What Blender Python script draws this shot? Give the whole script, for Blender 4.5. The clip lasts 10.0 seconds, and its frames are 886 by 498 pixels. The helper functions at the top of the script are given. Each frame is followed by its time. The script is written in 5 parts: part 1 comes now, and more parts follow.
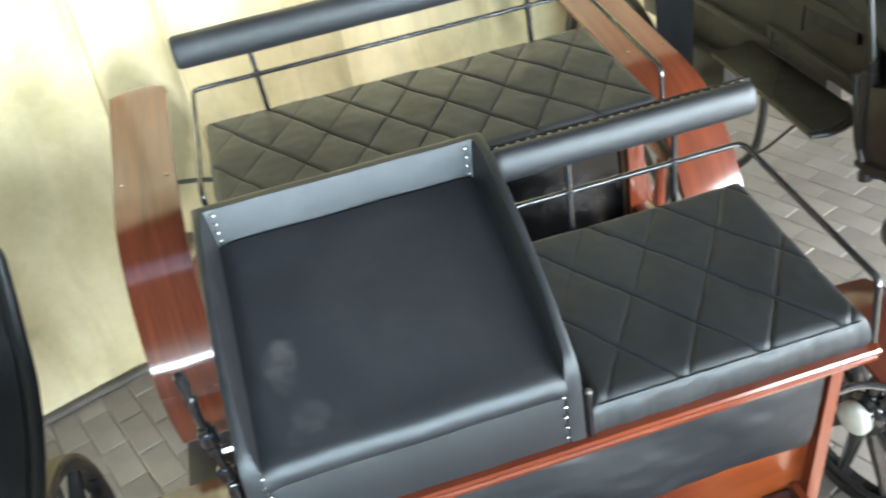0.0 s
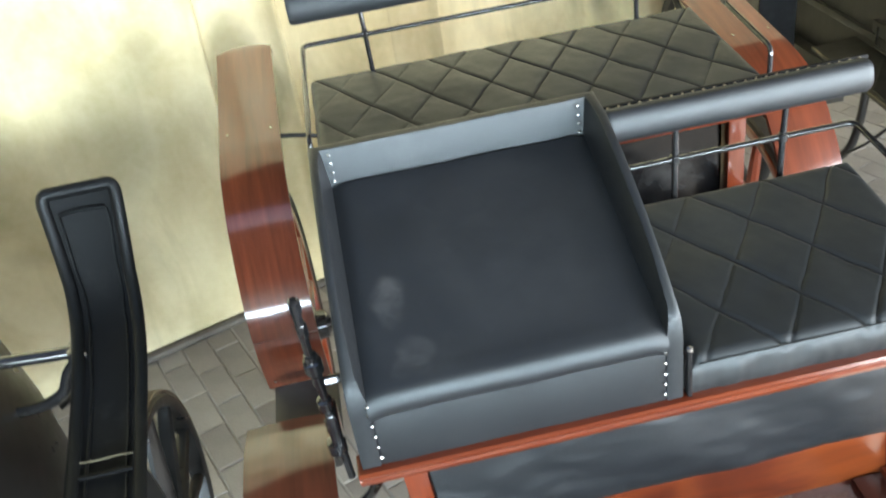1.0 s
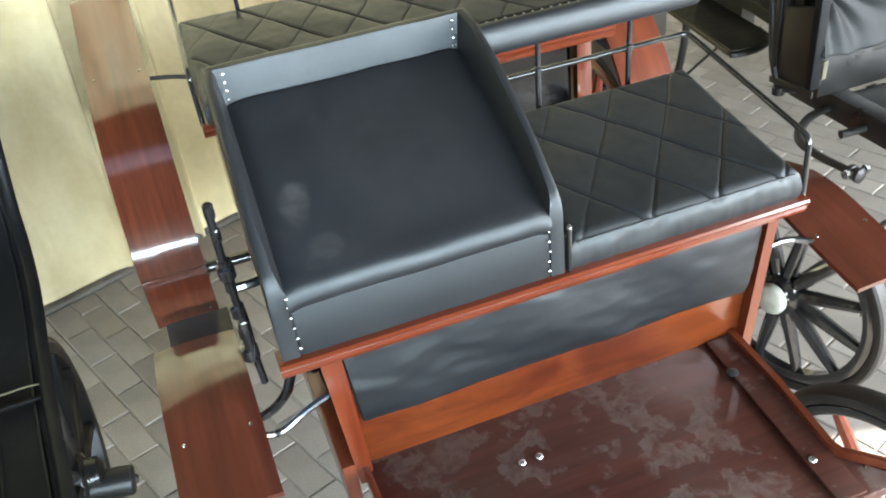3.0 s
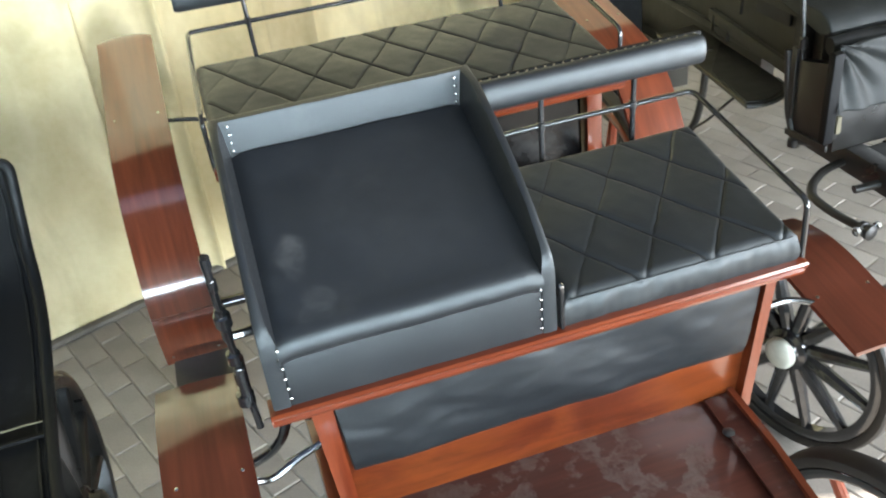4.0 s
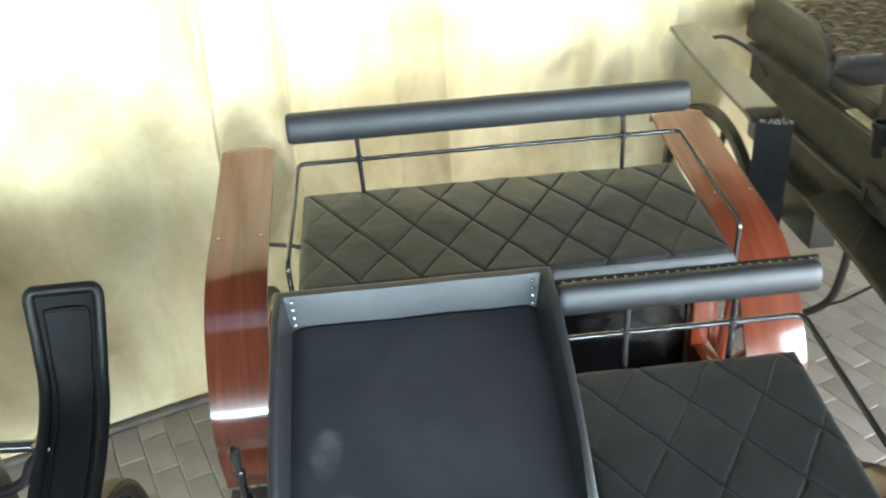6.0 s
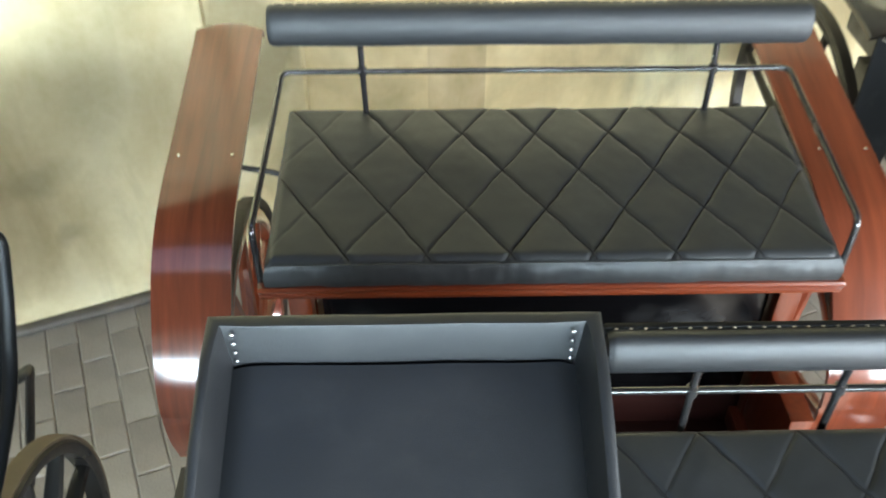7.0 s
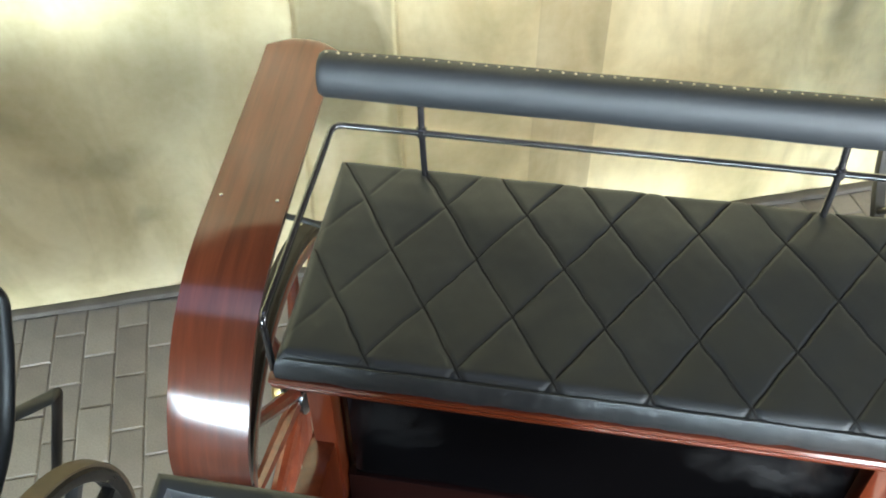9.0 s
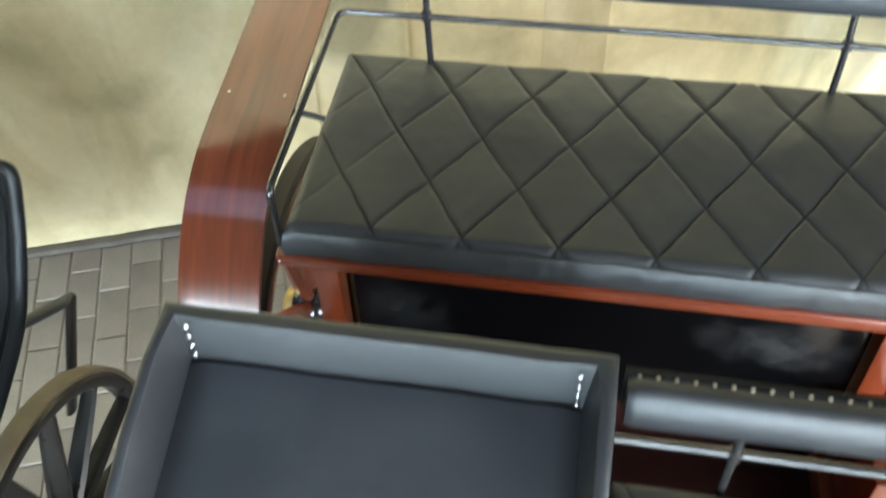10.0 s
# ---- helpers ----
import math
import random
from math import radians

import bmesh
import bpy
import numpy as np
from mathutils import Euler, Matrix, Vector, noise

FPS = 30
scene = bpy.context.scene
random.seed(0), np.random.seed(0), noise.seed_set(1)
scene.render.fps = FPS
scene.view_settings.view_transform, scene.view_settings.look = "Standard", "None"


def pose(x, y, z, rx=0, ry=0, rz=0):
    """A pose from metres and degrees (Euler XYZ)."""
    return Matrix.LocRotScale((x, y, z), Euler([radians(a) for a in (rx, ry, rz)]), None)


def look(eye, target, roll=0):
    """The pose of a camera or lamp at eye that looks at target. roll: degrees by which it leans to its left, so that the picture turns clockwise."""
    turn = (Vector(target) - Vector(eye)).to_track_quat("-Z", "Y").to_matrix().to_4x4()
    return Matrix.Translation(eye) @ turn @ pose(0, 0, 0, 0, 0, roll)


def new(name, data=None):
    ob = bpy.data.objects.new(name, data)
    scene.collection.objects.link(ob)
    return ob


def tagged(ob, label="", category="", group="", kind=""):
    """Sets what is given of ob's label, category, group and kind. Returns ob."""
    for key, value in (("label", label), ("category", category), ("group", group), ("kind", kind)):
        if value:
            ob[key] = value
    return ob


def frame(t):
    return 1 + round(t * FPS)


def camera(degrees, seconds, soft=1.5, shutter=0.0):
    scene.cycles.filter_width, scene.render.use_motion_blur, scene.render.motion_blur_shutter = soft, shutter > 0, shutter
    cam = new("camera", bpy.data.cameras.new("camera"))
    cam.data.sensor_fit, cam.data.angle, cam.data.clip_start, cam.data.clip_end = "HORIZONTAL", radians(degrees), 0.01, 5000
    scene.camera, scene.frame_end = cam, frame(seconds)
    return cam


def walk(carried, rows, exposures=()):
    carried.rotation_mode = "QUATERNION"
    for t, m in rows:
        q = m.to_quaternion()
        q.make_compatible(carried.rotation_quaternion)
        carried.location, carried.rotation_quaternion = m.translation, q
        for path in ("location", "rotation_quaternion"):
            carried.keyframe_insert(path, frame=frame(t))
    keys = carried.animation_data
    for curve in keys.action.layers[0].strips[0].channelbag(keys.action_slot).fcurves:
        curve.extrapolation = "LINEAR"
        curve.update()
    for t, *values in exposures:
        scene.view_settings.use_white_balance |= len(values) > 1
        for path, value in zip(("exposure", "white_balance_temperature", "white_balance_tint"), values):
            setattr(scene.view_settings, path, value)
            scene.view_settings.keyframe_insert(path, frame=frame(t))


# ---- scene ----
cam = camera(52.3, 10.0, soft=1.9, shutter=0.5)
PATH = [
    (0, (-0.234, -1.012, 2.044), (0.03, 0.65, 0.964), -11.1),
    (0.5, (-0.263, -1.047, 2.035), (-0.145, 0.656, 0.992), -12.0),
    (1, (-0.336, -1.061, 2.0), (-0.198, 0.628, 0.939), -9.5),
    (1.5, (-0.408, -1.091, 1.963), (-0.09, 0.519, 0.82), -7.2),
    (2, (-0.436, -1.125, 1.963), (-0.096, 0.465, 0.8), -6.4),
    (2.5, (-0.471, -1.187, 1.968), (-0.052, 0.386, 0.806), -7.7),
    (2.7, (-0.488, -1.208, 1.967), (-0.018, 0.355, 0.811), -7.1),
    (3.8, (-0.446, -1.209, 2.004), (-0.001, 0.4, 0.901), -6.2),
    (4, (-0.409, -1.226, 2.019), (0.002, 0.4, 0.93), -6.8),
    (4.5, (-0.345, -1.274, 2.036), (-0.055, 0.423, 1.018), -9.0),
    (5, (-0.313, -1.301, 2.097), (0.022, 0.416, 1.127), -8.1),
    (5.5, (-0.282, -1.239, 2.166), (0.02, 0.498, 1.222), -7.2),
    (5.7, (-0.243, -1.183, 2.198), (-0.049, 0.576, 1.266), -6.5),
    (6.8, (-0.137, -0.557, 2.202), (-0.095, 1.021, 0.973), -0.6),
    (7, (-0.13, -0.448, 2.182), (-0.099, 1.07, 0.879), 0.1),
    (7.5, (-0.114, -0.233, 2.15), (-0.189, 1.156, 0.713), -0.9),
    (8, (-0.065, -0.076, 2.172), (-0.261, 1.234, 0.673), -2.2),
    (8.5, (-0.029, -0.064, 2.237), (-0.248, 1.273, 0.766), -1.0),
    (9, (-0.002, -0.087, 2.248), (-0.251, 1.309, 0.838), -0.6),
    (9.5, (0.03, -0.099, 2.209), (-0.232, 1.284, 0.788), -1.1),
    (10, (0.035, -0.219, 2.118), (-0.247, 1.157, 0.694), -2.2),
]
walk(cam, [(t, look(eye, target, roll)) for t, eye, target, roll in PATH], [(0.0, 2.9), (0.5, 2.85), (1.0, 2.7), (1.5, 2.74), (2.0, 2.8), (2.5, 2.78), (4.0, 2.7), (5.0, 2.73), (5.5, 2.73), (7.0, 2.76), (7.5, 2.99), (8.0, 3.12), (8.5, 3.08), (9.0, 2.84), (9.5, 2.82), (10.0, 2.97)])

# ---- world and lights ----
world = bpy.data.worlds.new("daylight")
scene.world = world
world.use_nodes = True
wn = world.node_tree.nodes
sky = wn.new("ShaderNodeTexSky")
sky.sky_type = "NISHITA"
sky.sun_disc = False
sky.sun_elevation, sky.sun_rotation = radians(42), radians(180)
world.node_tree.links.new(sky.outputs[0], wn["Background"].inputs[0])
wn["Background"].inputs[1].default_value = 0.06


def area(name, eye, target, sx, sy, power, color, spread=130):
    lamp = bpy.data.lights.new(name, "AREA")
    lamp.shape, lamp.size, lamp.size_y, lamp.energy, lamp.color = "RECTANGLE", sx, sy, power, color
    lamp.spread = radians(spread)
    ob = new(name, lamp)
    ob.matrix_world = look(eye, target)
    return ob


# sun and sky through the wide doorway in front of the carriages
area("doorway_daylight", (-1.35, -4.5, 1.5), (-1.35, 0.0, 1.45), 7.7, 0.8, 43, (0.7, 0.88, 1.0), 80)
area("side_doorway_daylight", (4.3, -2.6, 1.5), (0.4, 1.2, 1.2), 3.5, 2.5, 84, (0.88, 0.94, 1.0))
sun_lamp = bpy.data.lights.new("sun", "SUN")
sun_lamp.energy, sun_lamp.angle, sun_lamp.color = 5.0, radians(0.6), (1.0, 0.95, 0.88)
sun = new("sun", sun_lamp)
sun.matrix_world = look((6.0, -1.6, 3.95), (0.0, 0.0, 0.0))

# ---- materials ----


def material(name, rough=0.5, metal=0.0, coat=0.0, coat_rough=0.05, spec=0.5):
    m = bpy.data.materials.new(name)
    m.use_nodes = True
    b = m.node_tree.nodes["Principled BSDF"]
    b.inputs["Roughness"].default_value = rough
    b.inputs["Metallic"].default_value = metal
    b.inputs["Coat Weight"].default_value = coat
    b.inputs["Coat Roughness"].default_value = coat_rough
    b.inputs["Specular IOR Level"].default_value = spec
    return m, m.node_tree.nodes, m.node_tree.links, b


def coords(n, l, scale=(1, 1, 1), rot=(0, 0, 0)):
    tc, mp = n.new("ShaderNodeTexCoord"), n.new("ShaderNodeMapping")
    mp.inputs["Scale"].default_value = scale
    mp.inputs["Rotation"].default_value = rot
    l.new(tc.outputs["Object"], mp.inputs["Vector"])
    return mp.outputs["Vector"]


def noise_tex(n, l, vec, scale, detail=4.0, rough=0.55, distort=0.0):
    t = n.new("ShaderNodeTexNoise")
    t.inputs["Scale"].default_value, t.inputs["Detail"].default_value = scale, detail
    t.inputs["Roughness"].default_value, t.inputs["Distortion"].default_value = rough, distort
    l.new(vec, t.inputs["Vector"])
    return t.outputs["Fac"]


def ramp(n, l, fac, stops):
    r = n.new("ShaderNodeValToRGB")
    e = r.color_ramp.elements
    while len(e) < len(stops):
        e.new(0.5)
    for k, (p, c) in enumerate(stops):
        e[k].position, e[k].color = p, (*c, 1) if len(c) == 3 else c
    l.new(fac, r.inputs["Fac"])
    return r.outputs["Color"]


def mix(n, l, fac, a, b, mode="MIX"):
    x = n.new("ShaderNodeMix")
    x.data_type, x.blend_type = "RGBA", mode
    for sock, v in ((x.inputs[0], fac), (x.inputs[6], a), (x.inputs[7], b)):
        if isinstance(v, (int, float)):
            sock.default_value = v
        elif isinstance(v, tuple):
            sock.default_value = (*v, 1)
        else:
            l.new(v, sock)
    return x.outputs[2]


def bump(n, l, b, height, strength, dist=0.002, chain=None):
    x = n.new("ShaderNodeBump")
    x.inputs["Strength"].default_value, x.inputs["Distance"].default_value = strength, dist
    l.new(height, x.inputs["Height"])
    if chain:
        l.new(chain, x.inputs["Normal"])
    l.new(x.outputs[0], b.inputs["Normal"])
    return x.outputs[0]


def leather(name, color, rough, grain, wear, spec=0.5, tint=(0.95, 0.985, 1.0, 1)):
    m, n, l, b = material(name, rough, spec=spec)
    v = coords(n, l)
    big = noise_tex(n, l, v, 6.0, 5)
    col = ramp(n, l, big, [(0.3, tuple(c * 0.9 for c in color)), (0.7, tuple(c * 1.12 for c in color))])
    b.inputs["Specular Tint"].default_value = tint
    dust = ramp(n, l, noise_tex(n, l, v, 9.0, 8, 0.7), [(0.55, (0, 0, 0)), (0.8, (wear, wear, wear))])
    col = mix(n, l, dust, col, (0.12, 0.12, 0.115))
    l.new(col, b.inputs["Base Color"])
    l.new(ramp(n, l, noise_tex(n, l, v, 14.0, 8, 0.7), [(0.3, (rough - 0.03,) * 3), (0.7, (rough + 0.04,) * 3)]), b.inputs["Roughness"])
    vor = n.new("ShaderNodeTexVoronoi")
    vor.feature = "DISTANCE_TO_EDGE"
    vor.inputs["Scale"].default_value = 480
    l.new(v, vor.inputs["Vector"])
    c = bump(n, l, b, vor.outputs["Distance"], grain, 0.0009)
    bump(n, l, b, noise_tex(n, l, v, 150.0, 4), 0.12, 0.0012, c)
    return m


def lacquered(name, dark, light, grain_scale, rough=0.28, coat=1.0, dusty=0.0, blotch=0.0, polish=0.04):
    m, n, l, b = material(name, rough, coat=coat, coat_rough=polish, spec=0.12)
    b.inputs["Coat IOR"].default_value = 1.65
    v = coords(n, l, grain_scale)
    g = noise_tex(n, l, v, 1.0, 7, 0.6, 0.6)
    fine = noise_tex(n, l, coords(n, l, tuple(k * 3.1 for k in grain_scale)), 1.0, 4, 0.6)
    col = ramp(n, l, g, [(0.28, dark), (0.52, tuple((p + q) / 2 for p, q in zip(dark, light))), (0.75, light)])
    col = mix(n, l, 0.22, col, ramp(n, l, fine, [(0.35, dark), (0.65, light)]))
    if blotch:
        big = noise_tex(n, l, coords(n, l, (3.0, 6.0, 9.0)), 1.0, 5, 0.6, 0.8)
        col = mix(n, l, ramp(n, l, big, [(0.42, (0, 0, 0)), (0.62, (blotch,) * 3)]), col, (0.168, 0.041, 0.0085))
        col = mix(n, l, 1.0, col, ramp(n, l, big, [(0.28, (0.6,) * 3), (0.45, (1, 1, 1))]), "MULTIPLY")
    if dusty:
        # dried shoe marks: patchy, crisp-edged, thin in their middles
        pt = noise_tex(n, l, coords(n, l), 17.0, 10, 0.55, 0.2)
        wide = noise_tex(n, l, coords(n, l), 3.4, 3, 0.5)
        thin = noise_tex(n, l, coords(n, l, (30, 26, 28)), 1.0, 8, 0.75, 0.4)
        pt = mix(n, l, 1.0, pt, ramp(n, l, wide, [(0.36, (0.8,) * 3), (0.56, (1.12,) * 3)]), "MULTIPLY")
        mark = mix(n, l, 1.0, ramp(n, l, pt, [(0.54, (0, 0, 0)), (0.585, (dusty,) * 3)]), ramp(n, l, thin, [(0.36, (0.0,) * 3), (0.6, (1, 1, 1))]), "MULTIPLY")
        col = mix(n, l, mark, col, (0.2, 0.175, 0.155))
        col = mix(n, l, ramp(n, l, wide, [(0.38, (0, 0, 0)), (0.65, (0.35,) * 3)]), col, (0.1, 0.068, 0.056))
        l.new(ramp(n, l, mark, [(0.0, (rough,) * 3), (0.4, (0.72,) * 3)]), b.inputs["Roughness"])
        l.new(ramp(n, l, mark, [(0.0, (coat,) * 3), (0.3, (0.0,) * 3)]), b.inputs["Coat Weight"])
    l.new(col, b.inputs["Base Color"])
    bump(n, l, b, fine, 0.05, 0.001)
    return m


def painted(name, color, rough, coat=0.0, dust=0.0, dust_color=(0.16, 0.15, 0.12)):
    m, n, l, b = material(name, rough, coat=coat)
    v = coords(n, l)
    a = noise_tex(n, l, v, 11.0, 6, 0.65)
    col = ramp(n, l, a, [(0.3, tuple(c * 0.75 for c in color)), (0.7, tuple(c * 1.3 for c in color))])
    col = mix(n, l, ramp(n, l, noise_tex(n, l, v, 4.0, 9, 0.7), [(0.42, (0, 0, 0)), (0.75, (dust,) * 3)]), col, dust_color)
    l.new(col, b.inputs["Base Color"])
    l.new(ramp(n, l, a, [(0.3, (max(rough - 0.1, 0.05),) * 3), (0.7, (rough + 0.12,) * 3)]), b.inputs["Roughness"])
    bump(n, l, b, noise_tex(n, l, v, 60.0, 4), 0.12, 0.001)
    return m


LEATHER = leather("smooth_black_leatherette", (0.0085, 0.0092, 0.0105), 0.45, 0.5, 0.08, 0.6, (0.9, 0.97, 1.0, 1))
ROLL_LEATHER = leather("matt_black_leatherette", (0.009, 0.0108, 0.0128), 0.54, 0.5, 0.1, 0.55)
PANEL_LEATHER = leather("black_panel_leatherette", (0.0075, 0.0085, 0.0098), 0.42, 0.25, 0.12, 0.45)
QUILT = leather("quilted_black_leatherette", (0.0142, 0.0154, 0.0162), 0.46, 0.25, 0.08, 0.5, (0.9, 0.97, 1.0, 1))
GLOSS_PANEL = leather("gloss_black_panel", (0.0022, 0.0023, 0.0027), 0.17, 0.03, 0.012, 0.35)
SEAM_SHADE = painted("black_thread_and_crease_shade", (0.003, 0.003, 0.003), 0.8)
BLACK_MAT = painted("matt_black_rubber", (0.012, 0.012, 0.013), 0.6, 0.0, 0.08)
WOOD_Y = lacquered("red_lacquered_wood_long", (0.063, 0.0128, 0.0062), (0.157, 0.0375, 0.015), (26, 1.6, 1.9), coat=0.92, polish=0.135)
WOOD_FRONT = lacquered("brown_red_lacquered_wood", (0.044, 0.0105, 0.0062), (0.1, 0.0255, 0.0135), (26, 1.6, 1.9), polish=0.1)
WOOD_X = lacquered("red_lacquered_wood_cross", (0.07, 0.0115, 0.0045), (0.155, 0.031, 0.009), (2.2, 26, 26), coat=0.8, polish=0.16)
WOOD_Z = lacquered("red_lacquered_wood_upright", (0.066, 0.011, 0.0046), (0.148, 0.0305, 0.0098), (28, 28, 2.4), coat=0.8, polish=0.12)
FOOTBOARD = lacquered("worn_footboard_wood", (0.036, 0.0102, 0.0073), (0.09, 0.0255, 0.0162), (2.2, 30, 30), 0.46, 0.2, 0.42)
# maroon floor wood with the deep shade between the benches put into its colour
SHADED_FLOOR = lacquered("shade_darkened_maroon_wood", (0.0095, 0.003, 0.0025), (0.025, 0.007, 0.0052), (2.2, 30, 30), 0.5, 0.1)
RISER_WOOD = lacquered("orange_red_riser_wood", (0.036, 0.0064, 0.0032), (0.1, 0.0195, 0.0062), (1.6, 26, 26), blotch=0.5, polish=0.16)
IRON = painted("gloss_black_iron", (0.010, 0.010, 0.011), 0.16, 0.8, 0.08)
DULL_IRON = painted("dusty_black_iron", (0.008, 0.0078, 0.0075), 0.45, 0.0, 0.05)
OLD_WOOD = painted("dusty_black_painted_wood", (0.021, 0.0205, 0.0168), 0.42, 0.0, 0.4, (0.085, 0.08, 0.062))
WING = leather("black_patent_leather", (0.0035, 0.0038, 0.0042), 0.4, 0.35, 0.12, 0.2)
FLAP = leather("cracked_black_leather", (0.003, 0.003, 0.0034), 0.6, 0.4, 0.1, 0.15)
GLOSS_OLD = painted("worn_gloss_black_paint", (0.03, 0.03, 0.026), 0.14, 1.0, 0.2, (0.12, 0.115, 0.09))
GLOSS_OLD.node_tree.nodes["Principled BSDF"].inputs["Coat IOR"].default_value = 2.0
BODY_BLACK = painted("dusty_gloss_black_body", (0.007, 0.0068, 0.0064), 0.34, 0.0, 0.1, (0.035, 0.032, 0.026))
SLACK = leather("slack_grey_black_leather", (0.012, 0.0132, 0.013), 0.6, 0.3, 0.2, 0.25)
TAN = painted("worn_tan_wheel_rim", (0.13, 0.1, 0.064), 0.6, 0.0, 0.3)
# brightness seen through a gap, given as a pale colour
PALE_GAP = painted("pale_bright_gap_paint", (0.4, 0.38, 0.28), 0.85)
FIBRE = painted("pale_torn_leather_fibre", (0.22, 0.2, 0.17), 0.9)
TREAD = painted("black_rubber_tread", (0.005, 0.005, 0.0055), 0.42, 0.0, 0.06, (0.03, 0.029, 0.027))
DARK_TYRE = painted("worn_dark_rubber_tyre", (0.016, 0.0135, 0.011), 0.62, 0.0, 0.35, (0.04, 0.033, 0.026))
DUST = painted("ochre_dust", (0.09, 0.08, 0.05), 0.85, 0.0, 0.6, (0.05, 0.045, 0.03))
PALE = painted("off_white_hub_cap", (0.48, 0.48, 0.41), 0.45, 0.3, 0.1)
SPOKE_RED = lacquered("red_varnished_spoke", (0.13, 0.024, 0.01), (0.27, 0.06, 0.025), (30, 30, 4))
GREY_BLUE = painted("grey_blue_lining_cloth", (0.12, 0.145, 0.15), 0.8, 0.0, 0.3)
BRASS, _n, _l, _b = material("dull_brass", 0.35, 1.0)
_b.inputs["Base Color"].default_value = (0.45, 0.33, 0.14, 1)
STEEL, _n, _l, _b = material("bright_steel_stud", 0.22, 1.0)
_b.inputs["Base Color"].default_value = (0.55, 0.55, 0.55, 1)


def paver_material():
    m, n, l, b = material("grey_concrete_paver", 0.85)
    v = coords(n, l)
    info = n.new("ShaderNodeObjectInfo")
    geo = n.new("ShaderNodeNewGeometry")
    add = n.new("ShaderNodeMath")
    add.operation = "ADD"
    l.new(info.outputs["Random"], add.inputs[0])
    l.new(geo.outputs["Random Per Island"], add.inputs[1])
    fr = n.new("ShaderNodeMath")
    fr.operation = "FRACT"
    l.new(add.outputs[0], fr.inputs[0])
    tone = ramp(n, l, fr.outputs[0], [(0.0, (0.24, 0.211, 0.182)), (0.5, (0.27, 0.241, 0.21)), (1.0, (0.305, 0.275, 0.241))])
    dirt = ramp(n, l, noise_tex(n, l, v, 3.0, 6, 0.6), [(0.35, (0.78,) * 3), (0.7, (1.1,) * 3)])
    grain = ramp(n, l, noise_tex(n, l, v, 190.0, 3), [(0.3, (0.86,) * 3), (0.7, (1.1,) * 3)])
    l.new(mix(n, l, 1.0, mix(n, l, 1.0, tone, dirt, "MULTIPLY"), grain, "MULTIPLY"), b.inputs["Base Color"])
    bump(n, l, b, noise_tex(n, l, v, 140.0, 5), 0.25, 0.002)
    return m


PAVER = paver_material()


def smudged_leather():
    m = LEATHER.copy()
    m.name = "smudged_black_leatherette"
    n, l = m.node_tree.nodes, m.node_tree.links
    b = n["Principled BSDF"]
    old_col = b.inputs["Base Color"].links[0].from_socket
    v = coords(n, l)
    wob = n.new("ShaderNodeTexNoise")
    wob.inputs["Scale"].default_value, wob.inputs["Detail"].default_value = 30.0, 5
    l.new(v, wob.inputs["Vector"])
    bent = n.new("ShaderNodeVectorMath")
    bent.operation = "MULTIPLY_ADD"
    bent.inputs[1].default_value = (0.024, 0.024, 0.0)
    l.new(wob.outputs["Color"], bent.inputs[0])
    l.new(v, bent.inputs[2])
    col = old_col
    for cx, cy, rx, ry, k in ((-0.342, 0.136, 0.031, 0.046, 0.14), (-0.332, 0.157, 0.024, 0.022, 0.08), (-0.314, 0.05, 0.034, 0.027, 0.09), (-0.326, 0.026, 0.036, 0.018, 0.06), (-0.1, 0.2, 0.2, 0.17, 0.03)):
        d = n.new("ShaderNodeVectorMath")
        d.operation = "SUBTRACT"
        d.inputs[1].default_value = (cx + 0.012, cy + 0.012, 0)
        l.new(bent.outputs[0], d.inputs[0])
        e = n.new("ShaderNodeVectorMath")
        e.operation = "MULTIPLY"
        e.inputs[1].default_value = (1 / rx, 1 / ry, 0)
        l.new(d.outputs[0], e.inputs[0])
        f = n.new("ShaderNodeVectorMath")
        f.operation = "LENGTH"
        l.new(e.outputs[0], f.inputs[0])
        shape = ramp(n, l, f.outputs["Value"], [(0.74, (k,) * 3), (1.0, (0, 0, 0))])
        rubbed = mix(n, l, 1.0, shape, ramp(n, l, noise_tex(n, l, coords(n, l, (1.0, 1.7, 1.0), (0, 0, 0.5)), 22.0, 8, 0.65, 0.4), [(0.34, (0.2,) * 3), (0.62, (1, 1, 1))]), "MULTIPLY")
        col = mix(n, l, rubbed, col, (0.16, 0.155, 0.15))
    l.new(col, b.inputs["Base Color"])
    return m


PAD = smudged_leather()


